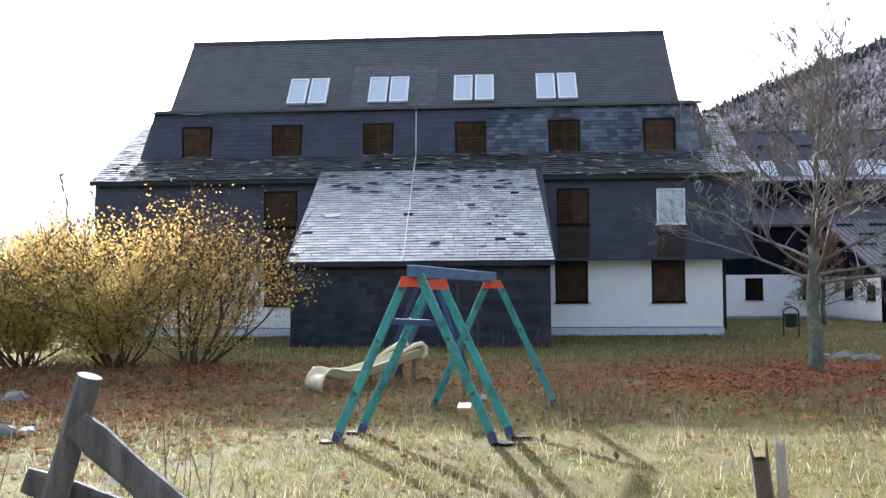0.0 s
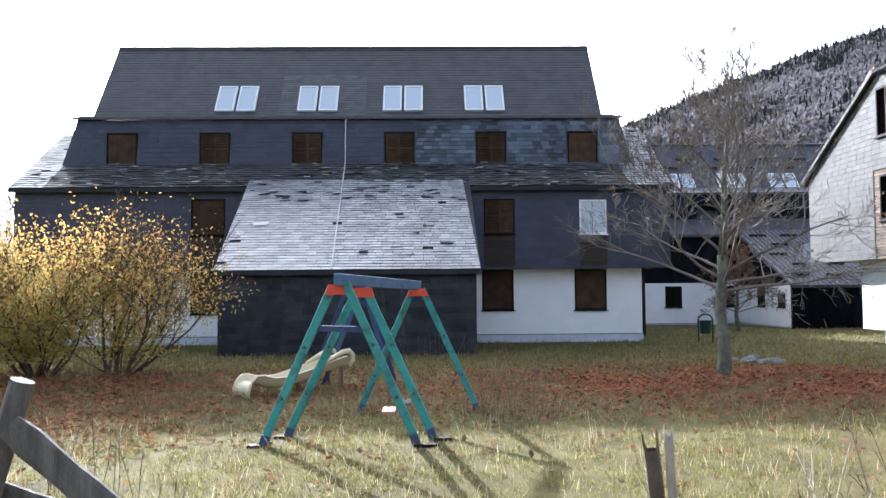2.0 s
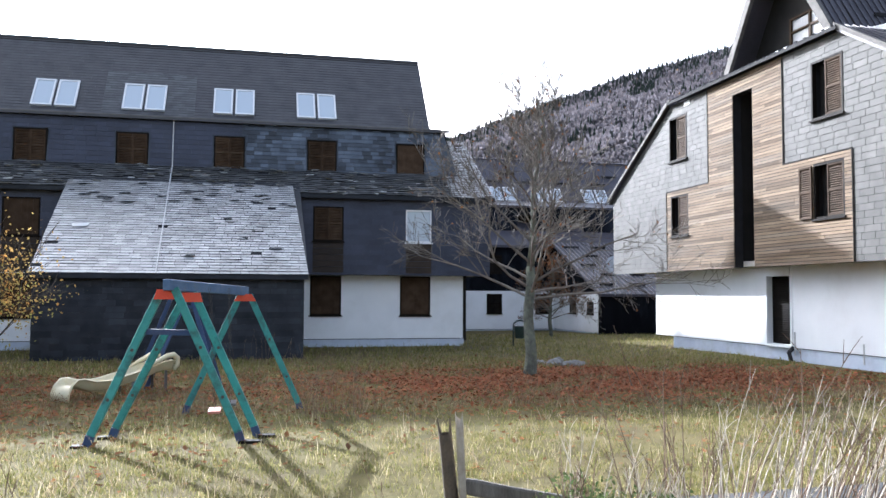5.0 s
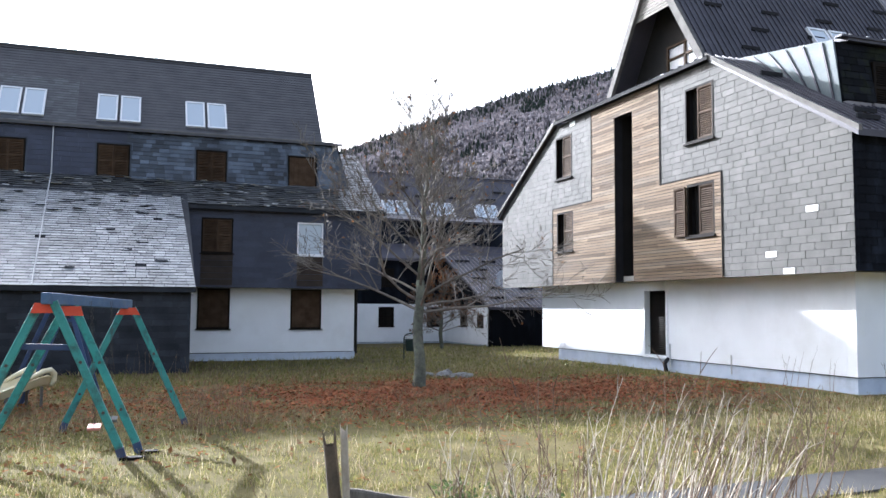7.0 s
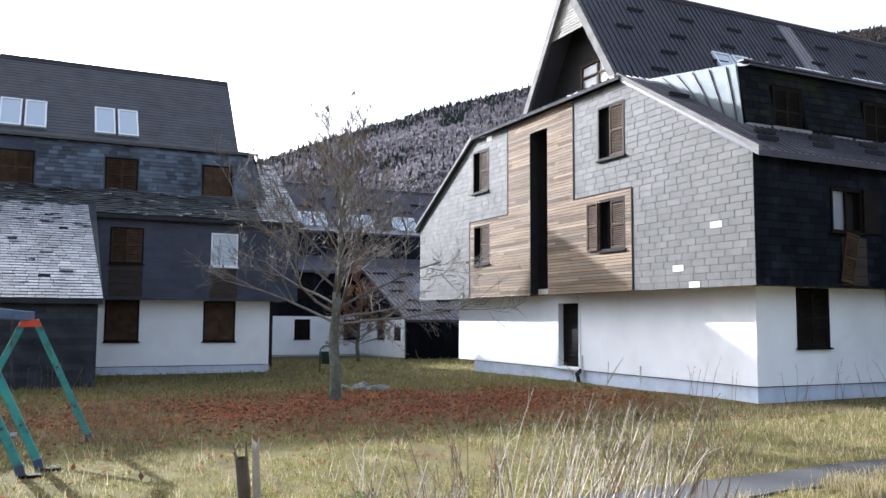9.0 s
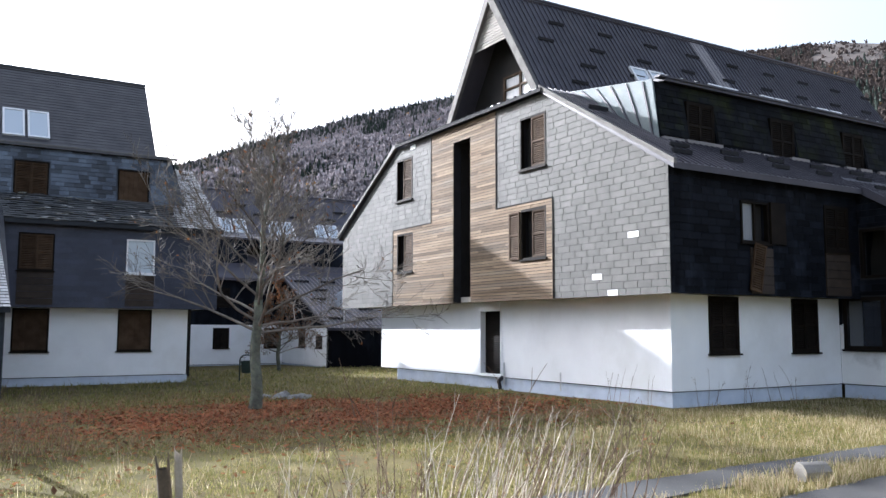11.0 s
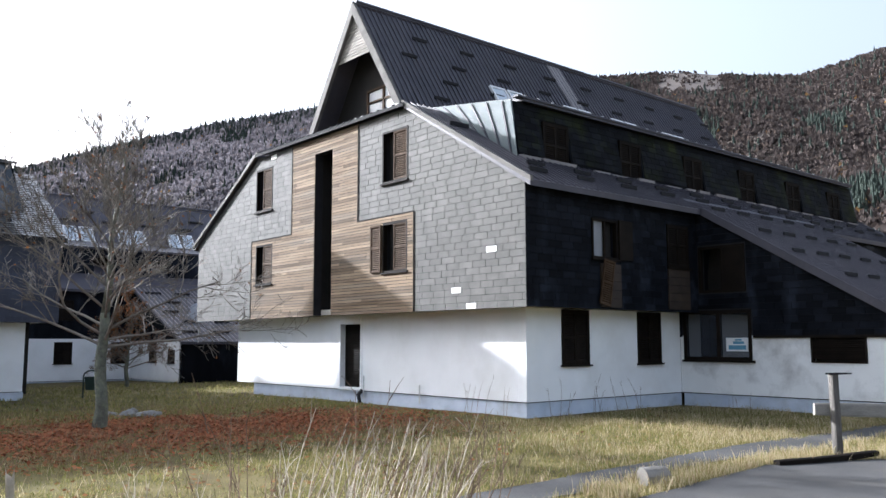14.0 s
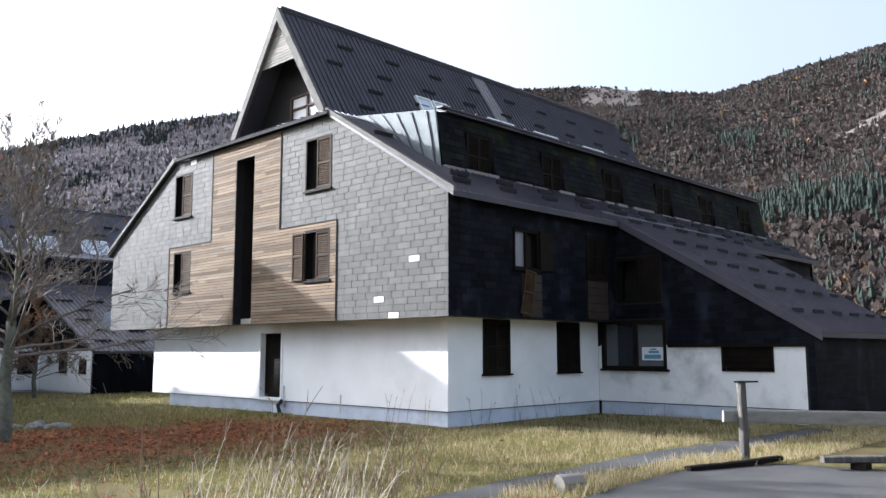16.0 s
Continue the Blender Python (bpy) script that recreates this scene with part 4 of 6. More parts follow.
    wd = (B.zr - 0.35 - zc) / k
    tiles([(ym - wd, zc), (ym + wd, zc), (ym + 0.02, B.zr - 0.35), (ym - 0.02, B.zr - 0.35)], [], fx(rx0 + 0.05), (-1, 0, 0), 2.2, 0.11, 0.02, ob, M_WOOD_PALE, name="tip_board", limit=40, rng=random.Random(13), gap=0.012)
    # shallow recess: deep shade is painted onto its back and floor
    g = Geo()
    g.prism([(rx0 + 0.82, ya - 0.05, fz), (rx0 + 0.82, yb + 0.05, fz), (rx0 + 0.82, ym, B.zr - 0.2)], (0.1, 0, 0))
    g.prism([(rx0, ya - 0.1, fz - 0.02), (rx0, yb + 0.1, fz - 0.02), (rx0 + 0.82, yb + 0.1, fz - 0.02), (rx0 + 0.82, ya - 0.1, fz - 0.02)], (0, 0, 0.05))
    part("balcony_back", g, M_DARK, ob, "balcony recess back with its deep shade painted near-black")
    wx = rx0 + 0.78
    g = Geo()
    for a in ((22.75, 10.1, 22.85, 11.3), (23.75, 10.1, 23.85, 11.3), (24.75, 10.1, 24.85, 11.3), (22.85, 10.85, 24.75, 10.92), (22.75, 10.0, 24.85, 10.1), (22.75, 11.3, 24.85, 11.38)):
        g.box((wx - 0.06, a[0], a[1]), (wx + 0.03, a[2], a[3]))
    bw = part("balcony_window", g, M_WOOD_BROWN, ob, "brown-framed balcony window with pale curtain")
    for u0, u1 in ((22.85, 23.75), (23.85, 24.75)):
        g = Geo()
        g.box((wx, u0, 10.1), (wx + 0.02, u1, 11.3))
        part("pane", g, M_CURTAIN if u0 < 23.0 else M_CURTAIN_DIM, bw)
    # sheet ribs and snow guards on the roofs
    g = Geo()
    x = B.rx[0] + 0.15
    while x < B.rx[1]:
        g.beam(B.upper_at(x, -0.03, 0.02), B.upper_at(x, 0.995, 0.02), 0.05, 0.045, (1, 0, 0))
        x += 0.24
    part("sheet_ribbing", g, M_METAL_ROOF, B.upper, kind="stuff")
    g = Geo()
    x = x0
    while x < B.x1:
        a, b = (x, y0 - 0.3, B.roof_line(-0.3) + 0.02), (x, y0 + (1.65 if 16.7 < x < 39.3 else 5.1), 0)
        b = (b[0], b[1], B.roof_line(b[1] - y0) + 0.02)
        g.beam(a, b, 0.05, 0.04, (1, 0, 0))
        x += 0.24
    part("sheet_ribbing", g, M_METAL_ROOF, B.lower, kind="stuff")
    w0, w1, wy, wz = B.wing
    g = Geo()
    x = w0 - 0.1
    while x < w1:
        g.beam((x, wy - 0.27, B.wing_line(wy - 0.27, 0.07)), (x, y0 + 0.1, B.wing_line(y0 + 0.1, 0.07)), 0.05, 0.04, (1, 0, 0))
        x += 0.24
    part("sheet_ribbing", g, M_METAL_ROOF, B.wing_roof, kind="stuff")

    def guard(p, parent):
        g = Geo()
        g.box((p[0] - 0.36, p[1] - 0.03, p[2]), (p[0] + 0.36, p[1] + 0.03, p[2] + 0.11))
        for s in (-0.25, 0.0, 0.25):
            g.box((p[0] + s - 0.015, p[1] + 0.03, p[2] - 0.04), (p[0] + s + 0.015, p[1] + 0.16, p[2] + 0.03))
        part("snow_guard", g, M_UNDER, parent)
    for r, kk in enumerate((0.17, 0.36, 0.55, 0.76)):
        for i in range(9):
            guard(B.upper_at(B.rx[0] + 1.5 + 2.45 * i + (0.6, 1.5, 0.0, 1.0)[r], kk, 0.03), B.upper)
    for r in range(5):
        y = wy + 0.7 + r * 1.3
        for i in range(6):
            guard((w0 + 0.8 + 1.55 * i + 0.5 * (r % 2), y, B.wing_line(y) + 0.08), B.wing_roof)
    for i in range(12):
        for r in range(2):
            guard((x0 + 0.9 + 2.0 * i + 0.5 * r, y0 + 0.35 + 0.55 * r, B.roof_line(0.35 + 0.55 * r) + 0.04), B.lower)
    guard((x0 + 0.75, y0 + 3.4, B.roof_line(3.4) + 0.04), B.lower)
    for x in (23.0, 27.35, 30.6, 34.5):
        for s in (-0.48, 0.48):
            roof_window(ob, *B.upper_at(x + s, 0.335, 0.02), 0.84, 1.4, B.upper_slope)
    # paler replaced sheet
    g = Geo()
    g.prism([B.upper_at(27.2, -0.03, 0.03), B.upper_at(28.0, -0.03, 0.03), B.upper_at(28.0, 0.98, 0.03), B.upper_at(27.2, 0.98, 0.03)], (0, -0.008, 0.006))
    part("replaced_sheet", g, M_METAL_ROOF2, B.upper, "paler replaced roof sheet")
    # flashing on the dormer edge
    g = Geo()
    g.box((17.0, y0 + B.dv + 0.06, B.dz[1] + 0.1), (39.1, y0 + B.dv + 0.3, B.dz[1] + 0.16))
    part("dormer_edge", g, M_METAL_ROOF, ob)
    g = Geo()
    for i in range(36):
        g.box((17.3 + 0.6 * i, y0 + B.dv + 0.1, B.dz[1] + 0.164), (17.38 + 0.6 * i, y0 + B.dv + 0.2, B.dz[1] + 0.2))
    part("edge_clip", g, M_PIPE, ob, kind="stuff")
    rp = random.Random(71)
    xp = 16.95
    while xp < 38.6:
        xe = xp + rp.uniform(0.5, 1.5)
        g = Geo()
        g.box((xp, y0 + B.dv - 0.1, B.dz[0] + 0.02), (min(xe, 39.2), y0 + B.dv + 0.0, B.dz[0] + rp.uniform(0.06, 0.13)))
        part("flashing", g, M_METAL_ROOF2, ob)
        xp = xe + rp.uniform(0.1, 0.9)
    # seams on the zinc cheek
    fv, fz = B.foot
    for i in range(7):
        kk = (i + 0.5) / 7.5
        g = Geo()
        a = Vector((16.9, y0 + 1.62, B.dz[0])).lerp(Vector((16.9, y0 + 5.05, zt + 0.1)), kk)
        b = Vector((16.9, y0 + 1.9, B.dz[1])).lerp(Vector((16.9, y0 + fv, fz - 0.1)), kk)
        g.beam(a - Vector((0.02, 0, 0)), b - Vector((0.02, 0, 0)), 0.035, 0.05, (0, 1, 0))
        part("seam", g, M_METAL_ROOF, B.cheek)
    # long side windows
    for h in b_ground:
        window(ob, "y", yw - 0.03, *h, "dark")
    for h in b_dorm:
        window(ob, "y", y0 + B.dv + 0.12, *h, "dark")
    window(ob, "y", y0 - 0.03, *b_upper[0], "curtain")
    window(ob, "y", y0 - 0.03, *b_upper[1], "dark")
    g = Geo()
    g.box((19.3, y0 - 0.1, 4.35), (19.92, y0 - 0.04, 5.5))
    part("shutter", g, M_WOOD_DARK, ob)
    for u0, u1, z0 in ((18.5, 19.4, 2.98), (21.75, 22.88, 3.0)):
        for i in range(5):
            g = Geo()
            g.box((u0, y0 - 0.05, z0 + i * 0.25), (u1, y0 - 0.005, z0 + i * 0.25 + 0.235))
            part("panel_board", g, M_WOOD_PANEL, ob, "brown board below the window")
    # fallen shutter hanging askew
    g = Geo()
    c, s = math.cos(0.2), math.sin(0.2)
    q = lambda u, v: (18.35 + u * c + v * s, y0 - 0.12, 2.98 + v * c - u * s + 0.1)
    g = louvre(lambda u, v, d: (q(u, v)[0], q(u, v)[1] + d, q(u, v)[2]), 0.0, 0.0, 0.47, 1.3)
    part("hanging_shutter", g, M_WOOD_BROWN, ob, "broken slatted shutter hanging askew")
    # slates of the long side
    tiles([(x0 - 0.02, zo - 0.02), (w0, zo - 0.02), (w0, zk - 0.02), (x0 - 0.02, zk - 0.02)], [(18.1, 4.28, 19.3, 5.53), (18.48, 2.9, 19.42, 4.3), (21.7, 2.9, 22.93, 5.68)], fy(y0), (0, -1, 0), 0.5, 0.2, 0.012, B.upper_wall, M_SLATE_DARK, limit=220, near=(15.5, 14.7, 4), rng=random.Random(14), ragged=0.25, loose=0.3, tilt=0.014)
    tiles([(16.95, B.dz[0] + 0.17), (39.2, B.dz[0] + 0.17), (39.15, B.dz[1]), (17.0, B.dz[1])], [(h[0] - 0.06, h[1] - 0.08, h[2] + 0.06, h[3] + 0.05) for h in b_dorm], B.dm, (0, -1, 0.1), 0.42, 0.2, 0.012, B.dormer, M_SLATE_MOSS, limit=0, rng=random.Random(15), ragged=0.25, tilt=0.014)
    # wing
    big = (12.94, 1.446, 15.29, 2.98)
    vent = (9.6, 1.415, 11.15, 2.157)
    up = (13.07, 3.54, 14.66, 5.0)
    g = slab([(wy + 0.1, B.zp), (yw, B.zp), (yw, 2.2), (wy + 0.1, 2.2)], [big, vent], fx(w0 + 0.004), (0.3, 0, 0))
    part("wing_white_wall", g, M_WHITE_STAINED, ob, "stained white wall of the wing")
    roof = lambda y: B.wing_line(y) - 0.1
    o = [(wy, 2.2), (yw, 2.2), (yw, roof(y0)), (y0, roof(y0)), (wy, roof(wy))]
    g = slab(o, [big, up], fx(w0), (0.3, 0, 0))
    ww = part("wing_wall", g, M_UNDER, ob, "slate-hung side of the wing")
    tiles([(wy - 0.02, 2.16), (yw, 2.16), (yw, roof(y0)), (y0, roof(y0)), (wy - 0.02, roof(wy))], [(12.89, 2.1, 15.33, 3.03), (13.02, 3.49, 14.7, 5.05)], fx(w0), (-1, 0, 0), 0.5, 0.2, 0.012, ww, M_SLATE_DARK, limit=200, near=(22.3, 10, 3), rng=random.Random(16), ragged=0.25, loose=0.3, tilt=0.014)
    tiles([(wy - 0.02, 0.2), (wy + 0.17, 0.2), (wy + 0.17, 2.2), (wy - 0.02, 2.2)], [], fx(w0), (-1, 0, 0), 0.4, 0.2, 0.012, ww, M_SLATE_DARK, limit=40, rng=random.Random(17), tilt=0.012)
    g = Geo()
    g.box((w0 - 0.06, wy + 0.17, 2.12), (w0 - 0.003, 12.88, 2.2))
    part("drip_board", g, M_WOOD_DARK, ob)
    g = Geo()
    g.box((w0 + 0.05, wy + 0.12, -0.3), (w0 + 0.35, yw - 0.05, B.zp - 0.03))
    part("plinth", g, M_PLINTH, ob)
    # wing's shadow line, painted as a set-back near-black strip
    g = Geo()
    g.box((w0 + 0.08, wy + 0.12, B.zp - 0.03), (w0 + 0.3, yw, B.zp))
    part("dark_joint", g, M_UNDER, ob)
    g = Geo()
    g.box((w0 + 0.31, wy + 0.004, -0.3), (w1, wy + 0.25, wz - 0.12))
    g.box((w0, wy + 0.004, -0.3), (w0 + 0.3, wy + 0.25, 2.2))
    g.prism([(w1, wy + 0.26, -0.3), (w1, y0, -0.3), (w1, y0, roof(y0)), (w1, wy + 0.26, roof(wy + 0.26))], (-0.25, 0, 0))
    wf = part("wing_front", g, M_UNDER, ob)
    tiles([(w0 - 0.02, 0.05), (w1, 0.05), (w1, wz - 0.1), (w0 - 0.02, wz - 0.1)], [], fy(wy), (0, -1, 0), 0.5, 0.2, 0.012, wf, M_SLATE_DARK, limit=120, near=(22.3, 8, 1), rng=random.Random(18), ragged=0.25, tilt=0.012)
    g = Geo()
    g.prism([(w0 - 0.16, wy - 0.27, B.wing_line(wy - 0.27, -0.18)), (w0 - 0.16, y0 - 0.3, B.wing_line(y0 - 0.3, -0.18)), (w0 - 0.16, y0 - 0.3, B.wing_line(y0 - 0.3, 0.08)), (w0 - 0.16, wy - 0.27, B.wing_line(wy - 0.27, 0.08))], (0.05, 0, 0))
    part("verge_board", g, M_METAL_ROOF, ob)
    # wing rooms' shade painted on one near-black sheet
    g = Geo()
    g.prism([(w0 + 0.6, wy + 0.3, 0.3), (w0 + 0.6, yw, 0.3), (w0 + 0.6, y0 - 0.3, roof(y0) - 0.4), (w0 + 0.6, wy + 0.3, roof(wy) - 0.3)], (0.05, 0, 0))
    part("inner_wall", g, M_DARK, ob)
    # wing openings
    def bar(g, u0, v0, u1, v1, d0=-0.03, d1=0.1):
        g.box((w0 + d0, u0, v0), (w0 + d1, u1, v1))
    g = Geo()
    for a in ((12.94, 1.446, 15.29, 1.54), (12.94, 2.88, 15.29, 2.98), (12.94, 1.54, 13.04, 2.88), (15.19, 1.54, 15.29, 2.88), (14.0, 1.54, 14.1, 2.88)):
        bar(g, *a)
    bar(g, 12.86, 1.38, 15.32, 1.446, -0.1, 0.1)
    bw = part("window", g, M_WOOD_DARK, ob, "large brown-framed window with net curtains")
    for u0, u1 in ((13.04, 14.0), (14.1, 15.19)):
        g = Geo()
        bar(g, u0, 1.54, u1, 2.88, 0.05, 0.06)
        pane = part("pane", g, M_GLASS, bw)
        pane.visible_shadow = False
        if u0 > 14:
            continue
        g = Geo()
        n = 24
        for i in range(n):
            a, b = u0 + (u1 - u0) * i / n, u0 + (u1 - u0) * (i + 1) / n
            g.poly([(w0 + 0.2 + 0.04 * (i % 2), a, 1.6), (w0 + 0.2 + 0.04 * ((i + 1) % 2), b, 1.6), (w0 + 0.2 + 0.04 * ((i + 1) % 2), b, 2.84), (w0 + 0.2 + 0.04 * (i % 2), a, 2.84)])
        part("curtain", g, M_CURTAIN, bw)
    g = Geo()
    bar(g, 13.08, 1.72, 13.82, 2.13, 0.03, 0.036)
    ps = part("paper_sign", g, M_FRAME_WHITE, bw, "pale paper sign with a blue print in the window")
    g = Geo()
    for a in ((13.16, 1.77, 13.74, 1.9), (13.22, 1.94, 13.58, 2.02), (13.3, 2.04, 13.52, 2.09)):
        bar(g, *a, 0.024, 0.03)
    part("blue_print", g, M_SIGN, ps)
    g = Geo()
    for a in ((9.6, 1.415, 11.15, 1.475), (9.6, 2.1, 11.15, 2.157), (9.6, 1.475, 9.66, 2.1), (11.09, 1.475, 11.15, 2.1)):
        bar(g, *a)
    v = part("louvre_vent", g, M_WOOD_DARK, ob, "slatted brown vent in the stained wall")
    for i in range(10):
        z = 1.52 + i * 0.057
        g = Geo()
        g.prism([(w0 - 0.02, 9.66, z), (w0 - 0.02, 11.09, z), (w0 + 0.05, 11.09, z + 0.05), (w0 + 0.05, 9.66, z + 0.05)], (0, 0, 0.014))
        part("slat", g, M_WOOD_DARK, v)
    g = Geo()
    for a in ((13.07, 3.54, 14.66, 3.62), (13.07, 4.92, 14.66, 5.0), (13.07, 3.62, 13.15, 4.92), (14.58, 3.62, 14.66, 4.92), (13.8, 3.62, 13.88, 4.92)):
        bar(g, *a)
    bar(g, 13.15, 3.62, 13.8, 4.92, -0.02, 0.02)
    part("window", g, M_WOOD_DARK, ob, "window opening with one dark shutter shut")


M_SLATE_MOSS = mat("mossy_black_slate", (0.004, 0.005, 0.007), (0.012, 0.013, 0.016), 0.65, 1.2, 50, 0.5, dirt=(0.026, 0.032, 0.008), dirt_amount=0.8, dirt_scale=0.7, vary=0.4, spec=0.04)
M_SIGN = mat("blue_ink", (0.08, 0.22, 0.34), (0.14, 0.32, 0.44), 0.7, 8, 40, 0.1, vary=0)
finish_b()

# ---- house C, beyond the gap ----
C = House("far house with grey sheet roofs, dark slate and white walls", 4.0, 46.0, 53.0, -0.55, -0.25, 2.25, 5.3, 8.2, (6.7, 9.0), 12.6, (19.46, 27.5, 45.3, 2.1), True)
c_ground = [(14.85, 0.76, 15.9, 2.05), (18.2, 0.76, 19.2, 2.05)]
c_upper = [(14.85, 3.4, 15.9, 4.6)]
c_dorm = [(6.4 + 3.7 * i, 6.4, 7.6 + 3.7 * i, 7.5) for i in range(10)]
C.shell(c_ground, c_upper, 19.5, c_dorm, 5.2, 44.8, M_SLATE_DARK, M_SLATE_DARK)


def finish_c():
    ob, y0 = C.ob, C.y0
    for h in c_ground:
        window(ob, "y", y0, *h, "dark")
    window(ob, "y", y0, *c_upper[0], "dark")
    w0, w1, wy, wz = C.wing
    roof = lambda y: C.wing_line(y) - 0.1
    hol = [(48.9, 0.85, 50.0, 2.05), (46.2, 0.85, 47.2, 1.6)]
    g = slab([(wy + 0.05, -0.2), (y0, -0.2), (y0, 2.1), (wy + 0.05, 2.1)], hol, fx(w0), (0.3, 0, 0))
    part("wing_white_wall", g, M_WHITE, ob)
    for h in hol:
        window(ob, "x", w0, *h, "dark")
    g = Geo()
    g.prism([(w0 - 0.03, wy, 2.1), (w0 - 0.03, y0, 2.1), (w0 - 0.03, y0, roof(y0)), (w0 - 0.03, wy, roof(wy))], (0.3, 0, 0))
    g.box((w0, wy - 0.02, -0.6), (w1, wy + 0.25, wz - 0.02))
    part("wing_wall", g, M_SLATE_DARK, ob)
    g = Geo()
    g.box((w0 + 0.04, wy + 0.1, -0.8), (w0 + 0.3, y0, -0.23))
    part("plinth", g, M_PLINTH, ob)
    for i in range(10):
        x = 7.0 + 3.7 * i
        for s in (-0.55, 0.55):
            roof_window(ob, *C.upper_at(x + s, 0.14, 0.04), 0.9, 1.5, C.upper_slope)
    for r, kk in enumerate((0.42, 0.62)):
        for i in range(14):
            g = Geo()
            p = C.upper_at(6.5 + 2.8 * i + 1.2 * r, kk, 0.05)
            g.box((p[0] - 0.6, p[1] - 0.05, p[2]), (p[0] + 0.6, p[1] + 0.05, p[2] + 0.16))
            part("snow_guard", g, M_UNDER, C.upper)
    for r in range(5):
        for i in range(4):
            y = wy + 0.9 + 1.45 * r
            x = w0 + 0.9 + 1.9 * i + 0.7 * (r % 2)
            g = Geo()
            g.box((x - 0.5, y - 0.05, C.wing_line(y) + 0.06), (x + 0.5, y + 0.05, C.wing_line(y) + 0.2))
            part("snow_guard", g, M_UNDER, C.wing_roof)
    # ribs of the same roof, glancing sun put into their paler colour
    g = Geo()
    x = w0
    while x < w1:
        g.beam((x, wy - 0.27, C.wing_line(wy - 0.27, 0.07)), (x, y0, C.wing_line(y0, 0.07)), 0.06, 0.05, (1, 0, 0))
        x += 0.3
    part("sheet_ribbing", g, M_METAL_ROOF2, C.wing_roof, kind="stuff")


finish_c()


def dish():
    base = (20.3, 45.0, 2.0)
    ob = thing("satellite_dish", base, "grey round satellite dish on the far wing roof", "satellite dish")
    g = Geo()
    g.tube([base, (20.3, 45.0, 3.45)], [0.04, 0.04], 8)
    part("mast", g, M_STEEL, ob)
    g = Geo()
    n = 20
    c = Vector((20.3, 44.85, 3.66))
    ax = Vector((-0.35, -0.9, 0.25)).normalized()
    u = ax.orthogonal().normalized()
    w = ax.cross(u)
    rings = [(0.05, 0.0), (0.3, 0.04), (0.62, 0.17)]
    for off in (0, -0.02):
        for r, d in rings:
            for i in range(n):
                a = 2 * math.pi * i / n
                g.v.append(tuple(c + ax * (d + off) + (u * math.cos(a) + w * math.sin(a)) * r))
    for o in (0, 3 * n):
        for j in range(2):
            for i in range(n):
                q = (o + j * n + i, o + j * n + (i + 1) % n, o + (j + 1) * n + (i + 1) % n, o + (j + 1) * n + i)
                g.f.append(q if o == 0 else q[::-1])
    for i in range(n):
        g.f.append((2 * n + i, 2 * n + (i + 1) % n, 5 * n + (i + 1) % n, 5 * n + i))
    g.f.append(tuple(range(n)))
    part("reflector", g, M_DISH, ob, smooth=True)
    g = Geo()
    g.tube([c - w * 0.55, c + ax * 0.6], [0.02, 0.02], 6)
    g.tube([c + ax * 0.55, c + ax * 0.72], [0.06, 0.06], 8)
    part("feed_arm", g, M_STEEL, ob)


dish()


# ---- paths ----
def flat_sheet(name, outline, z, thick, material, label):
    g = Geo()
    g.prism([(x, y, z) for x, y in outline], (0, 0, -thick))
    return lone(name, g, material, (outline[0][0], outline[0][1], 0), label, "path", kind="structure")


rg = random.Random(21)


def wavy(a, b, n, amp):
    return [(a[0] + (b[0] - a[0]) * i / n + rg.uniform(-amp, amp) * 0.5, a[1] + (b[1] - a[1]) * i / n + rg.uniform(-amp, amp)) for i in range(n + 1)]


flat_sheet("footpath", wavy((3.0, 7.8), (9.0, 8.22), 12, 0.05) + wavy((9.3, 8.25), (15.0, 8.62), 14, 0.05) + wavy((15.3, 8.62), (22, 8.3), 12, 0.05) + wavy((22.2, 7.6), (15.6, 7.35), 10, 0.05) + wavy((15.3, 7.4), (12.5, 7.65), 6, 0.05) + wavy((12.2, 7.62), (3.0, 6.75), 16, 0.05), 0.025, 0.3, M_ASPHALT, "narrow grey asphalt footpath with ragged grass edges")
flat_sheet("parking_lot", wavy((5.5, 6.1), (12.8, 6.9), 12, 0.03) + [(14.0, 6.45), (14.85, 6.0), (15.2, 4.6), (16.4, 2.0), (18, -6), (2, -6), (2.5, 3.0)], 0.035, 0.3, M_ASPHALT, "worn grey asphalt yard edge")


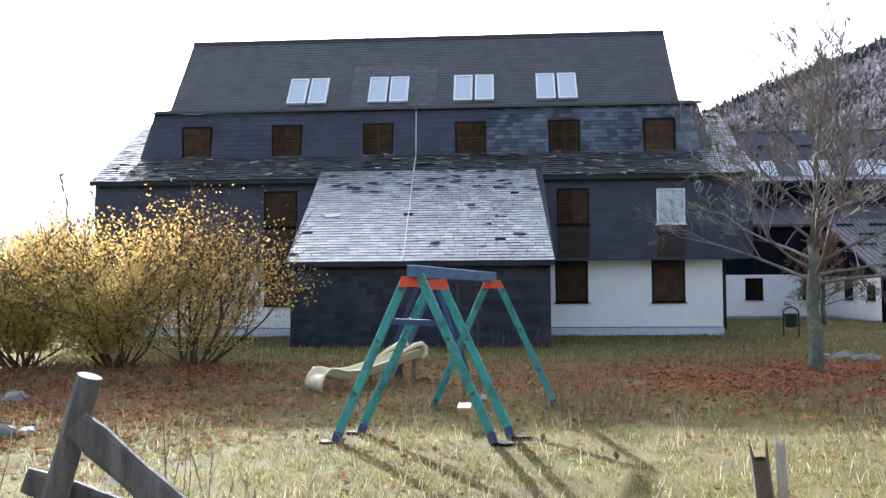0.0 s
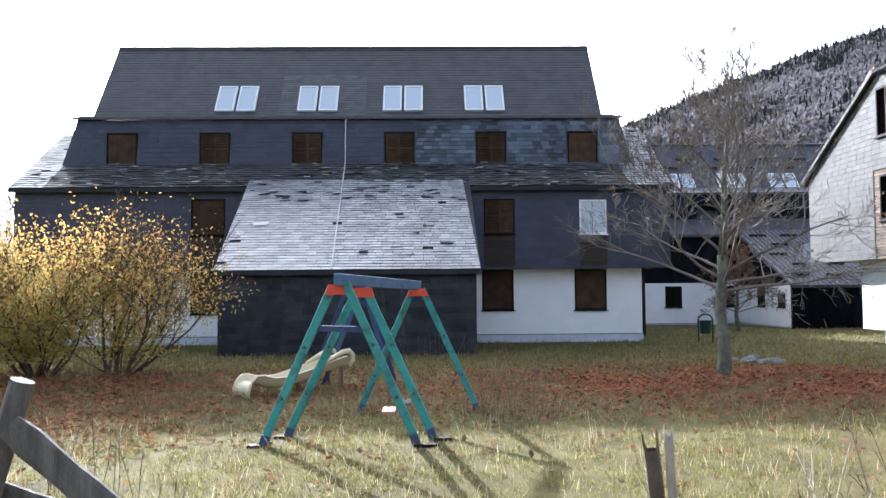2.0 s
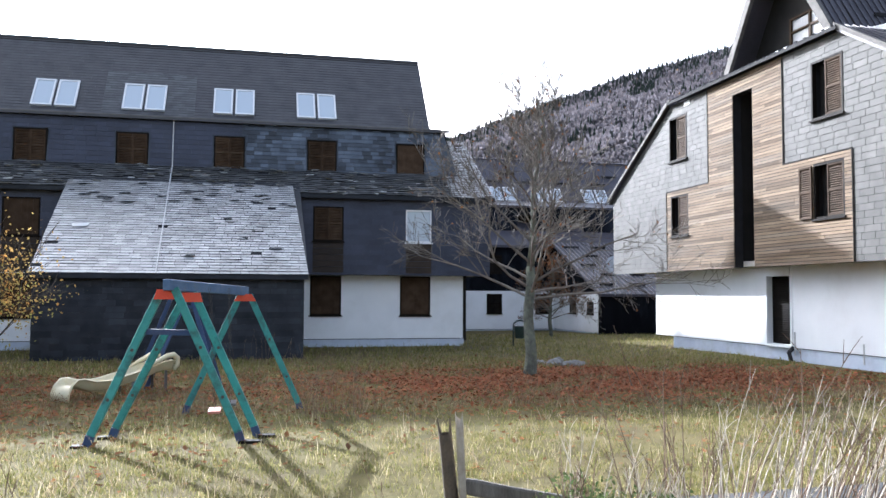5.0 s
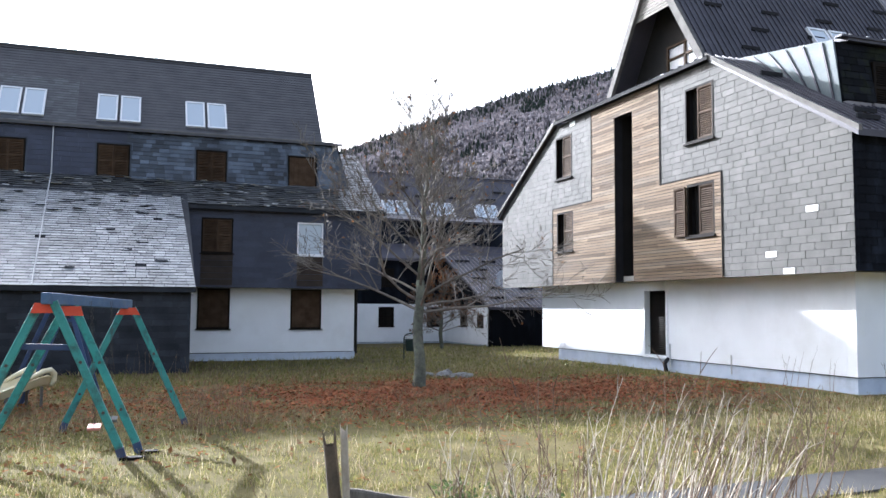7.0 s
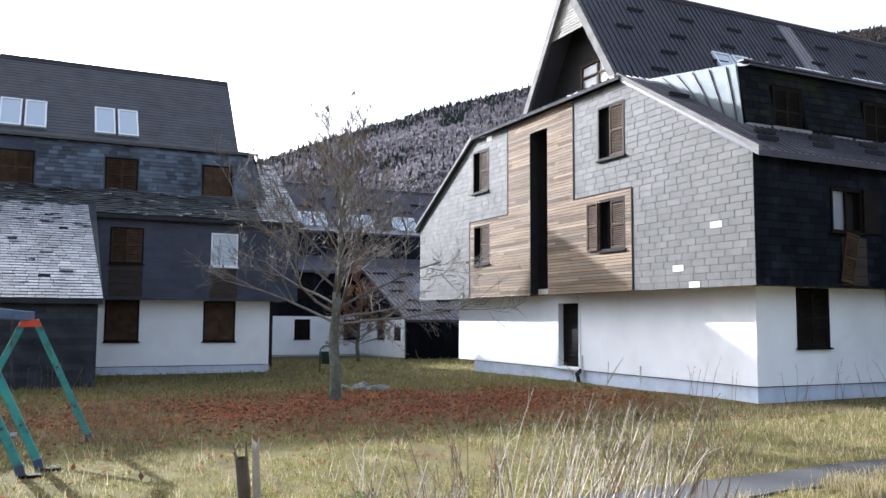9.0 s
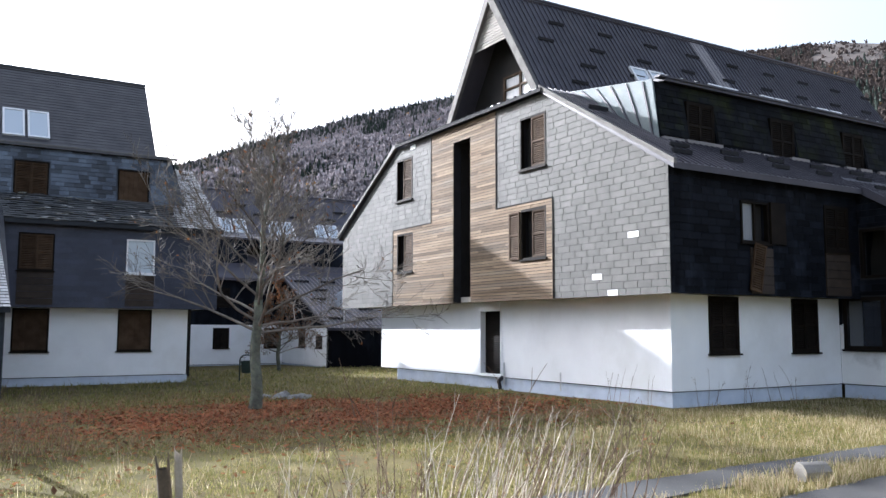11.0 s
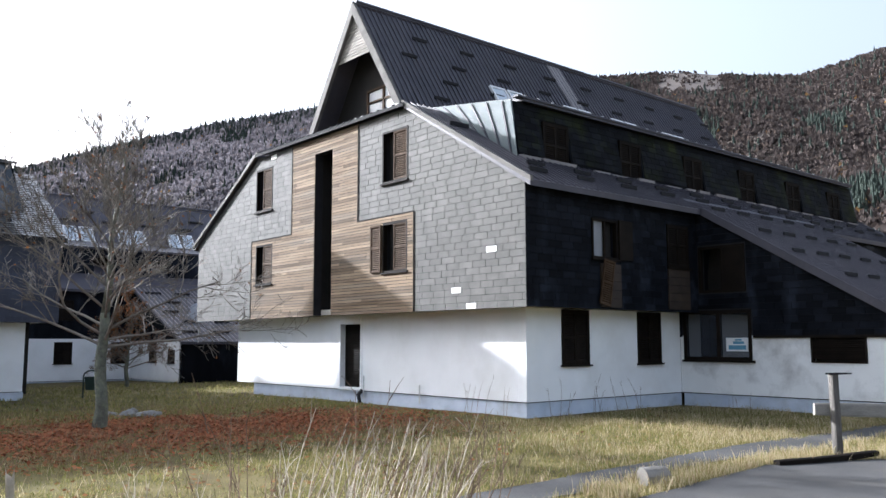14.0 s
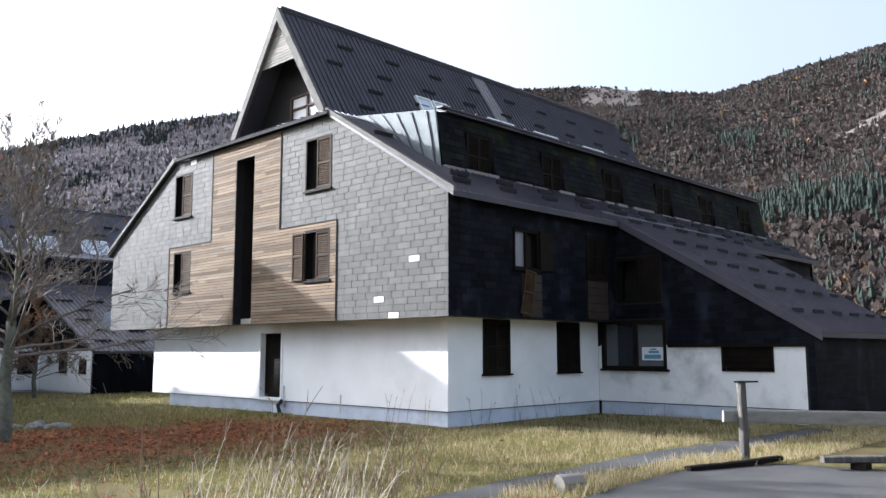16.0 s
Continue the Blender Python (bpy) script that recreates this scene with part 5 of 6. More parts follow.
# ---- playground ----
def swing():
    ob = thing("swing_set", (-0.6, 13.0, 0.0), "weathered teal timber swing set with red and blue paint", "swing set")
    def leg(foot, top):
        f, t = Vector(foot), Vector(top)
        cut = f.lerp(t, 0.07)
        g = Geo()
        g.beam(cut, t, 0.105, 0.13, (0, 1, 0))
        l = part("leg", g, M_TEAL, ob, bevel=0.01)
        g = Geo()
        g.beam(f - Vector((0, 0, 0.08)), cut, 0.108, 0.133, (0, 1, 0))
        part("painted_foot", g, M_BLUE, l, "blue painted foot")
        for k in (0.3, 0.62):
            g = Geo()
            p = f.lerp(t, k)
            g.tube([p - Vector((0, 0.07, 0)), p - Vector((0, 0.055, 0))], [0.022, 0.022], 8)
            part("bolt", g, M_CHAIN, l)
    leg((-2.13, 12.05, 0), (-1.22, 11.98, 2.03))
    leg((-0.12, 11.98, 0), (-1.04, 11.9, 2.08))
    leg((-1.92, 12.7, 0), (-0.95, 12.5, 1.98))
    leg((0.09, 12.45, 0), (-0.83, 12.45, 2.02))
    leg((-1.12, 14.94, 0), (-0.24, 14.9, 1.97))
    leg((0.83, 14.9, 0), (-0.08, 14.86, 1.99))
    g = Geo()
    g.beam((-1.13, 11.72, 2.12), (-0.14, 15.0, 2.05), 0.1, 0.15)
    part("top_beam", g, M_BLUEGREY, ob, "faded blue top beam", bevel=0.012)
    for x0, x1, y, zt in ((-1.26, -1.02, 11.86, 2.06), (-0.98, -0.74, 12.36, 2.02)):
        g = Geo()
        dx = 0.04
        g.prism([(x0 - dx, y, zt - 0.13), (x1 + dx, y, zt - 0.13), (x1, y, zt), (x0, y, zt)], (0, 0.04, 0))
        part("red_plate", g, M_RED, ob)
    g = Geo()
    g.prism([(-0.34, 14.78, 1.88), (0.03, 14.78, 1.88), (-0.04, 14.78, 2.0), (-0.26, 14.78, 2.0)], (0, 0.04, 0))
    part("red_plate", g, M_RED, ob)
    g = Geo()
    g.beam((-1.45, 12.0, 1.5), (-0.78, 11.93, 1.48), 0.05, 0.075)
    part("crossbar", g, M_BLUE, ob)
    for x, y, w in ((-0.02, 11.95, 0.2), (0.2, 12.4, 0.15), (-2.2, 12.0, 0.12), (-1.98, 12.66, 0.12)):
        g = Geo()
        g.box((x - w * 0.8, y - 0.08, -0.03), (x + w * 0.8, y + 0.08, 0.03))
        part("foot_board", g, M_WOOD_DARK, ob, bevel=0.01)
    # seats on chains
    for y, tone, sw in ((13.3, M_SEAT, 0.1), (14.15, M_TRIM, 0.05)):
        x = -1.13 + 0.99 * (y - 11.72) / 3.28
        z = 0.24
        s = Geo()
        s.box((x - 0.09 + sw, y - 0.24, z), (x + 0.09 + sw, y + 0.24, z + 0.04))
        seat = part("seat", s, tone, ob, bevel=0.01)
        for o in (-0.22, 0.22):
            g = Geo()
            n = 34
            for i in range(n):
                k = i / n
                p = Vector((x + sw * (1 - k), y + o, z + 0.03 + (2.06 - z) * k))
                d = Vector((0.012 if i % 2 else 0, 0 if i % 2 else 0.012, 0))
                g.tube([p - d, p - d + Vector((0, 0, 0.06))], [0.0032, 0.0032], 4, False)
                g.tube([p + d, p + d + Vector((0, 0, 0.06))], [0.0032, 0.0032], 4, False)
            part("chain", g, M_CHAIN, seat)


M_SEAT = mat("faded_red_plastic", (0.45, 0.14, 0.12), (0.55, 0.25, 0.2), 0.6, 5, 40, 0.2, vary=0)
swing()


def slide():
    ob = thing("slide", (-2.6, 17.7, 0.0), "faded cream plastic slide with curled ends on the grass", "slide")
    a, b = Vector((-3.45, 16.75, 0.0)), Vector((-1.75, 18.6, 0.0))
    d = (b - a).normalized()
    s = Vector((d.y, -d.x, 0))
    ln = (b - a).length
    prof = [(0.0, 0.02), (0.02, 0.18), (0.08, 0.27), (0.2, 0.30), (0.35, 0.24), (0.6, 0.17), (0.95, 0.17), (1.4, 0.25), (1.9, 0.36), (2.25, 0.44), (2.4, 0.46), (2.5, 0.42)]
    sec = [(-0.27, 0.17), (-0.24, 0.19), (-0.21, 0.16), (-0.19, 0.02), (-0.1, 0.0), (0.1, 0.0), (0.19, 0.02), (0.21, 0.16), (0.24, 0.19), (0.27, 0.17)]
    g = Geo()
    for u, z in prof:
        rise = 1.0 if u > 0.3 else u / 0.3
        for v, h in sec:
            g.v.append(tuple(a + d * u + s * v + Vector((0, 0, z + h * rise))))
    n = len(sec)
    for i in range(len(prof) - 1):
        for j in range(n - 1):
            g.f.append((i * n + j, i * n + j + 1, (i + 1) * n + j + 1, (i + 1) * n + j))
    tr = part("trough", g, M_SLIDE, ob, smooth=True)
    sol = tr.modifiers.new("wall", "SOLIDIFY")
    sol.thickness = 0.02
    for sd in (-0.25, 0.25):
        g = Geo()
        c = a + d * 2.25 + s * sd
        pts = [c + d * u + Vector((0, 0, z)) for u, z in ((-0.5, 0.52), (-0.2, 0.64), (0.05, 0.73), (0.2, 0.74), (0.3, 0.66), (0.3, 0.54), (0.22, 0.44))]
        g.tube(pts, [0.025, 0.045, 0.055, 0.06, 0.06, 0.05, 0.04], 8)
        part("curled_end", g, M_SLIDE, ob, smooth=True)
    for sd in (-0.2, 0.2):
        for u in (1.5, 2.3):
            g = Geo()
            p = a + d * u + s * sd
            g.beam((p.x, p.y, -0.05), (p.x, p.y, 0.25 + (u - 1.4) * 0.2), 0.05, 0.05, (0, 1, 0))
            part("prop", g, M_WOOD_GREY, ob)


slide()


def ladder_frame():
    ob = thing("climbing_ladder", (-1.6, 19.0, 0.0), "blue painted timber climbing ladder behind the swing", "climbing frame")
    for f, t in (((-2.2, 18.7, -0.05), (-1.42, 18.9, 1.9)), ((-0.75, 18.9, -0.05), (-1.3, 18.9, 1.9)), ((-2.55, 19.6, -0.05), (-1.75, 19.1, 1.9)), ((-0.7, 19.6, -0.05), (-1.25, 19.1, 1.9))):
        g = Geo()
        g.beam(f, t, 0.09, 0.1, (0, 1, 0))
        part("post", g, M_BLUE, ob, bevel=0.01)
    g = Geo()
    g.beam((-1.62, 18.9, 1.72), (-1.1, 18.95, 1.72), 0.05, 0.07)
    part("rung", g, M_BLUE, ob)


ladder_frame()


# ---- trees and shrubs ----
def branch(rng, geo, p, d, r, length, level, leaves, spread=0.5, droop=0.0, depth=4, up=0.15, sides=5, bushy=0):
    """A limb that bends, tapers and splits."""
    n = 4 if level < 2 else 3
    pts, radii = [Vector(p)], [r]
    q, dd = Vector(p), Vector(d).normalized()
    for i in range(n):
        dd = (dd + Vector((rng.gauss(0, 0.16), rng.gauss(0, 0.16), rng.gauss(0, 0.1) + up * 0.3 - droop * 0.12))).normalized()
        q = q + dd * (length / n)
        pts.append(q.copy())
        radii.append(max(r * (1 - 0.62 * (i + 1) / n), 0.006))
    geo.tube(pts, radii, sides if level < 2 else 4 if level < 3 else 3, False)
    if level >= depth:
        leaves.append((pts[-1], dd))
        return
    kids = rng.randint(3, 4) + bushy if level < depth - 1 else rng.randint(5, 8)
    for i in range(kids):
        k = 0.3 + 0.7 * (i + rng.random()) / kids
        j = min(int(k * n), n - 1)
        base = pts[j].lerp(pts[j + 1], k * n - j)
        side = Vector((rng.gauss(0, 1), rng.gauss(0, 1), rng.gauss(0, 0.7))).normalized()
        nd = (dd * (1 - spread) + side * spread + Vector((0, 0, up - droop))).normalized()
        branch(rng, geo, base, nd, radii[j] * rng.uniform(0.4, 0.6), length * (rng.uniform(0.45, 0.7) - 0.06 * bushy), level + 1, leaves, spread, droop, depth, up, sides, bushy)


def add_leaf(g, p, size, rng, flat=0.0):
    u = Vector((rng.gauss(0, 1), rng.gauss(0, 1), rng.gauss(0, 1) * (1 - flat))).normalized()
    w = u.cross(Vector((rng.gauss(0, 1), rng.gauss(0, 1), rng.gauss(0, 1) + flat * 5))).normalized()
    p = Vector(p)
    g.poly([p - u * size * 0.5, p + w * size * 0.3 - u * size * 0.05, p + u * size * 0.5, p - w * size * 0.3 + u * size * 0.05])


def bare_tree(base, label, fork, height, seed, leaf_share, leaf_material, trunk_r, group="", low=True, reach=1.0, depth=4):
    rng = random.Random(seed)
    ob = thing("tree", base, label, "tree", group)
    b = Vector(base)
    g = Geo()
    n = 9
    pts = [b + Vector((0.03 * math.sin(i * 0.9), 0.03 * math.cos(i * 1.3), -0.1 + (fork + 0.1) * i / n)) for i in range(n + 1)]
    rad = [trunk_r * (1.28 - 0.28 * min(i, 2) / 2) * (1 - 0.28 * i / n) for i in range(n + 1)]
    g.tube(pts, rad, 14)
    # the leader goes on to the top
    top = [pts[-1] + Vector((rng.gauss(0, 0.06) * i, rng.gauss(0, 0.06) * i, (height - fork) * i / 5)) for i in range(6)]
    g.tube(top, [trunk_r * 0.66 * (1 - 0.17 * i) for i in range(6)], 8)
    part("trunk", g, M_BARK, ob, "grey lichened trunk", smooth=True)
    g, tips = Geo(), []
    lo = fork - 0.8 if low else fork
    count = 27
    for i in range(count):
        k = i / (count - 1)
        z = lo + (height * 0.9 - lo) * k ** 1.5
        j = min(int(max(z - fork, 0) / (height - fork) * 5), 4)
        c = pts[-1].copy() if z < fork else top[j].lerp(top[j + 1], max(z - fork, 0) / (height - fork) * 5 - j)
        c.z = b.z + z
        a = i * 2.4 + rng.uniform(-0.4, 0.4)
        rise = 0.15 + 1.45 * k + rng.uniform(-0.2, 0.35)
        ln = (3.0 - 2.2 * k) * reach * rng.uniform(0.75, 1.2) * (height / 7.7)
        branch(rng, g, c, (math.cos(a), math.sin(a), rise), trunk_r * (0.29 - 0.18 * k), ln, 1, tips, 0.46, 0.05 if k < 0.4 else 0.0, depth if k < 0.6 else min(depth, 4), 0.1 + 0.12 * k, 5, 2)
    part("crown", g, M_TWIG, ob, "bare grey-brown branches")
    g = Geo()
    for p, d in tips:
        if rng.random() < leaf_share:
            add_leaf(g, p + Vector((rng.gauss(0, 0.03), rng.gauss(0, 0.03), -0.03)), rng.uniform(0.06, 0.11), rng)
    if g.f:
        part("withered_foliage", g, leaf_material, ob, kind="stuff")
    return ob


M_LEAF_BROWN = leaf_mat("withered_brown_leaf", [(0.16, 0.08, 0.035), (0.24, 0.11, 0.05), (0.11, 0.06, 0.035)], translucent=0.2)
bare_tree((6.64, 19.92, 0.0), "bare young maple with lichened trunk in fallen leaves", 2.7, 7.0, 5, 0.05, M_LEAF_BROWN, 0.15, reach=1.4, depth=4)
bare_tree((15.6, 43.0, -0.4), "small tree with withered rusty leaves before the far house", 1.9, 5.8, 9, 0.75, M_LEAF_BROWN, 0.12, reach=0.9)
bare_tree((-27.0, 52.0, -0.4), "bare pale tree beyond the shrubs", 3.0, 10.5, 12, 0.05, M_LEAF_BROWN, 0.16, low=False)
bare_tree((-24.0, 50.0, -0.4), "bare pale tree beyond the shrubs", 2.6, 9.0, 15, 0.05, M_LEAF_BROWN, 0.14, low=False)


def shrub(base, height, width, seed, leaves, label, gold=0.5, lean=0.0):
    """Many arching stems; leaves through the whole crown, greener low down and golden towards the top."""
    rng = random.Random(seed)
    ob = thing("shrub", base, label, "shrub", "yellow shrubs")
    b = Vector(base)
    g, tips = Geo(), []
    for i in range(17):
        a = 2 * math.pi * i / 17 + rng.uniform(-0.3, 0.3)
        tilt = rng.uniform(0.15, 1.15)
        st = b + Vector((math.cos(a) * rng.uniform(0.05, 0.4), math.sin(a) * rng.uniform(0.05, 0.4), -0.05))
        branch(rng, g, st, (math.cos(a) * tilt * width + lean, math.sin(a) * tilt * width, 1.0), rng.uniform(0.022, 0.042), height * rng.uniform(0.46, 0.56), 0, tips, 0.38, 0.0, 3, 0.08, 5)
    part("stem_cluster", g, M_STEM, ob, "dark branching stems")
    low, high = Geo(), Geo()
    for k in range(leaves):
        p, d = tips[rng.randrange(len(tips))]
        q = b + (p - b) * (1 - rng.random() ** 1.5 * 0.8) + Vector((rng.gauss(0, 0.3), rng.gauss(0, 0.3), rng.gauss(0, 0.2)))
        if q.z > height * 1.03 or q.z < 0.35:
            continue
        up = (q.z - 0.3) / height + rng.gauss(0, 0.2)
        add_leaf(high if up > 1 - gold else low, q, rng.uniform(0.05, 0.10), rng)
    part("foliage", low, M_LEAF_LIME, ob, "yellow-green autumn leaves", kind="stuff")
    part("foliage", high, M_LEAF_YELLOW, ob, "golden orange autumn leaves", kind="stuff")


M_LEAF_LIME = leaf_mat("yellow_green_leaf", [(0.42, 0.36, 0.10), (0.50, 0.42, 0.13), (0.34, 0.33, 0.09), (0.55, 0.40, 0.14), (0.28, 0.27, 0.09)], translucent=0.55)
shrub((-13.9, 21.3, 0.0), 4.0, 1.1, 31, 26000, "dense shrub with golden yellow autumn leaves", 0.45)
shrub((-11.6, 21.3, 0.0), 4.15, 1.12, 32, 27000, "dense shrub with golden yellow autumn leaves", 0.45)
shrub((-9.3, 21.3, 0.0), 4.45, 1.1, 33, 24000, "dense shrub with golden yellow autumn leaves", 0.5)
shrub((-7.5, 21.8, 0.0), 4.7, 1.25, 34, 11000, "half bare shrub with orange leaves on dark stems", 0.7, lean=0.12)
shrub((46.5, 17.5, 0.0), 6.2, 0.9, 35, 9000, "yellowing bushy tree beyond the house end", 0.3)
shrub((50.5, 14.5, 0.0), 5.2, 0.9, 36, 7000, "yellowing bushy tree beyond the house end", 0.3)


def twiggy(name, base, height, count, seed, material, label, spread=0.5, leaf=None, r=0.006, lean=(0, 0)):
    rng = random.Random(seed)
    ob = thing(name, base, label, "weed")
    b = Vector(base)
    for i in range(count):
        g = Geo()
        a, rr = rng.uniform(0, 6.28), rng.random() ** 0.5 * spread
        p = b + Vector((math.cos(a) * rr, math.sin(a) * rr, -0.03))
        d = Vector((rng.gauss(lean[0], 0.16), rng.gauss(lean[1], 0.16), 1)).normalized()
        h = height * rng.uniform(0.55, 1.0)
        bend = Vector((rng.gauss(0, 0.05), rng.gauss(0, 0.05), 0))
        pts = [p + d * h * k / 4 + bend * (k / 4) ** 2 * h * 2 for k in range(5)]
        g.tube(pts, [r * (1 - 0.17 * k) for k in range(5)], 4, False)
        for k in range(rng.randint(2, 5)):
            q = pts[2].lerp(pts[4], rng.random())
            e = q + (d + Vector((rng.gauss(0, 0.5), rng.gauss(0, 0.5), 0.1))).normalized() * h * rng.uniform(0.06, 0.2)
            g.tube([q, q.lerp(e, 0.5) + Vector((0, 0, 0.01)), e], [r * 0.5, r * 0.4, r * 0.25], 3, False)
        part("stalk", g, material, ob)
    if leaf:
        g = Geo()
        for i in range(leaf):
            a, rr = rng.uniform(0, 6.28), rng.random() ** 0.5 * spread * 0.8
            add_leaf(g, b + Vector((math.cos(a) * rr, math.sin(a) * rr, rng.uniform(0.05, height * 0.5))), rng.uniform(0.03, 0.06), rng)
        part("leaf_tuft", g, M_LEAF_GREEN, ob, kind="stuff")
    return ob


M_STALK = mat("bleached_stalk", (0.32, 0.275, 0.215), (0.52, 0.46, 0.38), 0.9, 5, 40, 0.3, vary=0.3)
M_STALK_DARK = mat("dark_dead_stalk", (0.10, 0.065, 0.04), (0.19, 0.13, 0.09), 0.9, 5, 40, 0.3, vary=0.3)
rw = random.Random(77)
for i in range(34):
    x = rw.uniform(2.4, 5.9)
    y = rw.uniform(5.9, 7.1) + (0.15 * (x - 4))
    twiggy("dead_weed", (x, y, 0.0), rw.uniform(0.9, 1.6) if x > 3.4 else rw.uniform(0.6, 1.1), rw.randint(6, 9), 100 + i, M_STALK if rw.random() < 0.5 else M_STALK_DARK, "clump of tall bleached dead weed stalks", 0.35, 260 if x < 3.3 else None, lean=(0.3 if x > 4 else 0.0, 0), r=0.0075)
for i, (x, y, h) in enumerate(((-3.1, 9.0, 1.3), (-2.85, 8.6, 1.0), (-2.3, 8.1, 0.9), (-2.0, 7.9, 0.75), (-3.7, 9.6, 1.1), (-4.6, 8.9, 0.7), (-3.4, 7.6, 0.6), (1.15, 7.2, 0.8), (1.0, 6.5, 0.6))):
    twiggy("dead_weed", (x, y, 0.0), h, 3, 200 + i, M_STALK_DARK, "few thin dark dead weed stems", 0.15)
twiggy("dead_weed", (1.35, 14.2, 0.0), 1.15, 46, 300, M_STALK_DARK, "wide tuft of fine brown dry stems", 0.8, r=0.004)
twiggy("dead_weed", (0.4, 24.5, 0.0), 1.0, 14, 301, M_STALK_DARK, "few thin dark dead weed stems", 1.5)
for i, (x, y) in enumerate(((17.0, 14.9), (18.2, 14.6), (20.0, 15.0), (16.0, 16.4), (15.9, 17.2), (22.6, 13.0))):
    twiggy("dead_weed", (x, y, 0.0), 1.1 if i < 5 else 0.6, 4, 320 + i, M_STALK_DARK, "few thin stems against the plinth", 0.4)
twiggy("sapling", (8.0, 17.0, 0.0), 2.4, 1, 340, M_STALK_DARK, "single thin bare sapling", 0.05, r=0.015)


# ---- fence remains ----
def log_post(p0, p1, r, rng, jag=0.0):
    """A round weathered post with an uneven outline."""
    g = Geo()
    n, m = 14, 9
    a, b = Vector(p0), Vector(p1)
    d = (b - a).normalized()
    u = d.orthogonal().normalized()
    w = d.cross(u)
    shape = [1 + rng.uniform(-0.08, 0.08) for _ in range(n)]
    for j in range(m + 1):
        k = j / m
        for i in range(n):
            t = 2 * math.pi * i / n
            rr = r * shape[i] * (1.04 - 0.08 * k) * (1 + rng.uniform(-0.02, 0.02))
            extra = d * (jag * (0.5 + 0.5 * math.sin(t * 2 + 1) + rng.uniform(-0.2, 0.2)) if j == m else 0)
            g.v.append(tuple(a.lerp(b, k) + (u * math.cos(t) + w * math.sin(t)) * rr - extra))
    for j in range(m):
        for i in range(n):
            g.f.append((j * n + i, j * n + (i + 1) % n, (j + 1) * n + (i + 1) % n, (j + 1) * n + i))
    g.f.append(tuple(range(m * n, m * n + n)))
    g.f.append(tuple(range(n - 1, -1, -1)))
    return g


def plank(a, b, w, t, rng, sag=0.0):
    """A split rail: uneven flat timber from a to b, standing on edge."""
    g = Geo()
    a, b = Vector(a), Vector(b)
    d = (b - a).normalized()
    s = d.cross(Vector((0, 0, 1))).normalized()
    h = s.cross(d).normalized()
    n = 10
    for i in range(n + 1):
        k = i / n
        c = a.lerp(b, k) + Vector((0, 0, -sag * math.sin(math.pi * k)))
        ww = w * (1 + rng.uniform(-0.06, 0.06)) * (0.86 if i in (0, n) else 1)
        for x, y in ((-1, -0.8), (-0.6, -1), (0.7, -1), (1, -0.7), (1, 0.7), (0.6, 1), (-0.7, 1), (-1, 0.8)):
            g.v.append(tuple(c + s * x * t / 2 + h * y * ww / 2))
    for i in range(n):
        for j in range(8):
            g.f.append((i * 8 + j, i * 8 + (j + 1) % 8, i * 8 + 8 + (j + 1) % 8, i * 8 + 8 + j))
    g.f.append(tuple(range(7, -1, -1)))
    g.f.append(tuple(range(n * 8, n * 8 + 8)))
    return g


rf = random.Random(41)
ob = thing("broken_fence", (-3.2, 7.3, 0.0), "grey leaning fence post with broken rails", "fence")
part("post", log_post((-3.36, 7.33, -0.2), (-2.9, 7.3, 1.36), 0.088, rf), M_WOOD_GREY, ob)
part("rail", plank((-2.92, 7.16, 1.06), (-1.55, 7.24, -0.15), 0.215, 0.06, rf), M_WOOD_GREY, ob, "broken grey rail slanting to the ground")
part("rail", plank((-3.42, 7.42, 0.62), (-1.75, 7.56, 0.02), 0.2, 0.06, rf), M_WOOD_GREY, ob)
ob = thing("broken_fence", (1.8, 7.4, 0.0), "split rotten fence post with one low rail", "fence")
part("post", log_post((1.75, 7.43, -0.2), (1.62, 7.38, 0.93), 0.058, rf, 0.34), M_STEM, ob)
part("splinter", log_post((1.80, 7.33, -0.1), (1.74, 7.31, 0.99), 0.034, rf, 0.12), M_STALK, ob, "pale splintered edge")
part("rail", plank((1.76, 7.38, 0.36), (3.2, 7.06, 0.1), 0.135, 0.06, rf), M_WOOD_GREY, ob)
ob = thing("broken_fence", (14.65, 6.58, 0.0), "round grey fence post with one long split rail", "fence")
part("post", log_post((14.63, 6.54, -0.2), (14.58, 6.54, 1.44), 0.085, rf), M_WOOD_GREY, ob)
part("rail", plank((14.4, 6.82, 0.84), (19.5, 3.2, 0.66), 0.24, 0.07, rf), M_WOOD_PALE, ob, "pale split rail")
g = Geo()
g.prism([(14.42, 6.6, 1.44), (14.54, 6.42, 1.44), (14.86, 6.34, 1.44), (14.72, 6.56, 1.44)], (0, 0, 0.03))
part("loose_cap", g, M_UNDER, ob)
lone("plank", plank((12.9, 6.75, 0.07), (14.95, 6.05, 0.12), 0.1, 0.14, rf, 0.02), M_WOOD_DARK, (13.8, 6.4, 0), "dark rotten plank lying on the asphalt edge", "plank")
ob = thing("bench_plank", (15.4, 4.4, 0.0), "grey plank on dark low supports", "plank")
part("board", plank((14.62, 5.2, 0.2), (16.9, 2.9, 0.2), 0.12, 0.16, rf), M_WOOD_GREY, ob)
for k in (0.2, 0.75):
    g = Geo()
    x, y = 14.62 + 2.28 * k, 5.2 - 2.3 * k
    g.box((x - 0.15, y - 0.12, 0.02), (x + 0.15, y + 0.12, 0.13))
    part("support", g, M_WOOD_DARK, ob)
lone("log", log_post((9.82, 7.1, 0.12), (10.2, 6.98, 0.13), 0.13, rf), M_WOOD_PALE, (10.1, 7.0, 0), "short pale cut log lying in dry grass", "log")


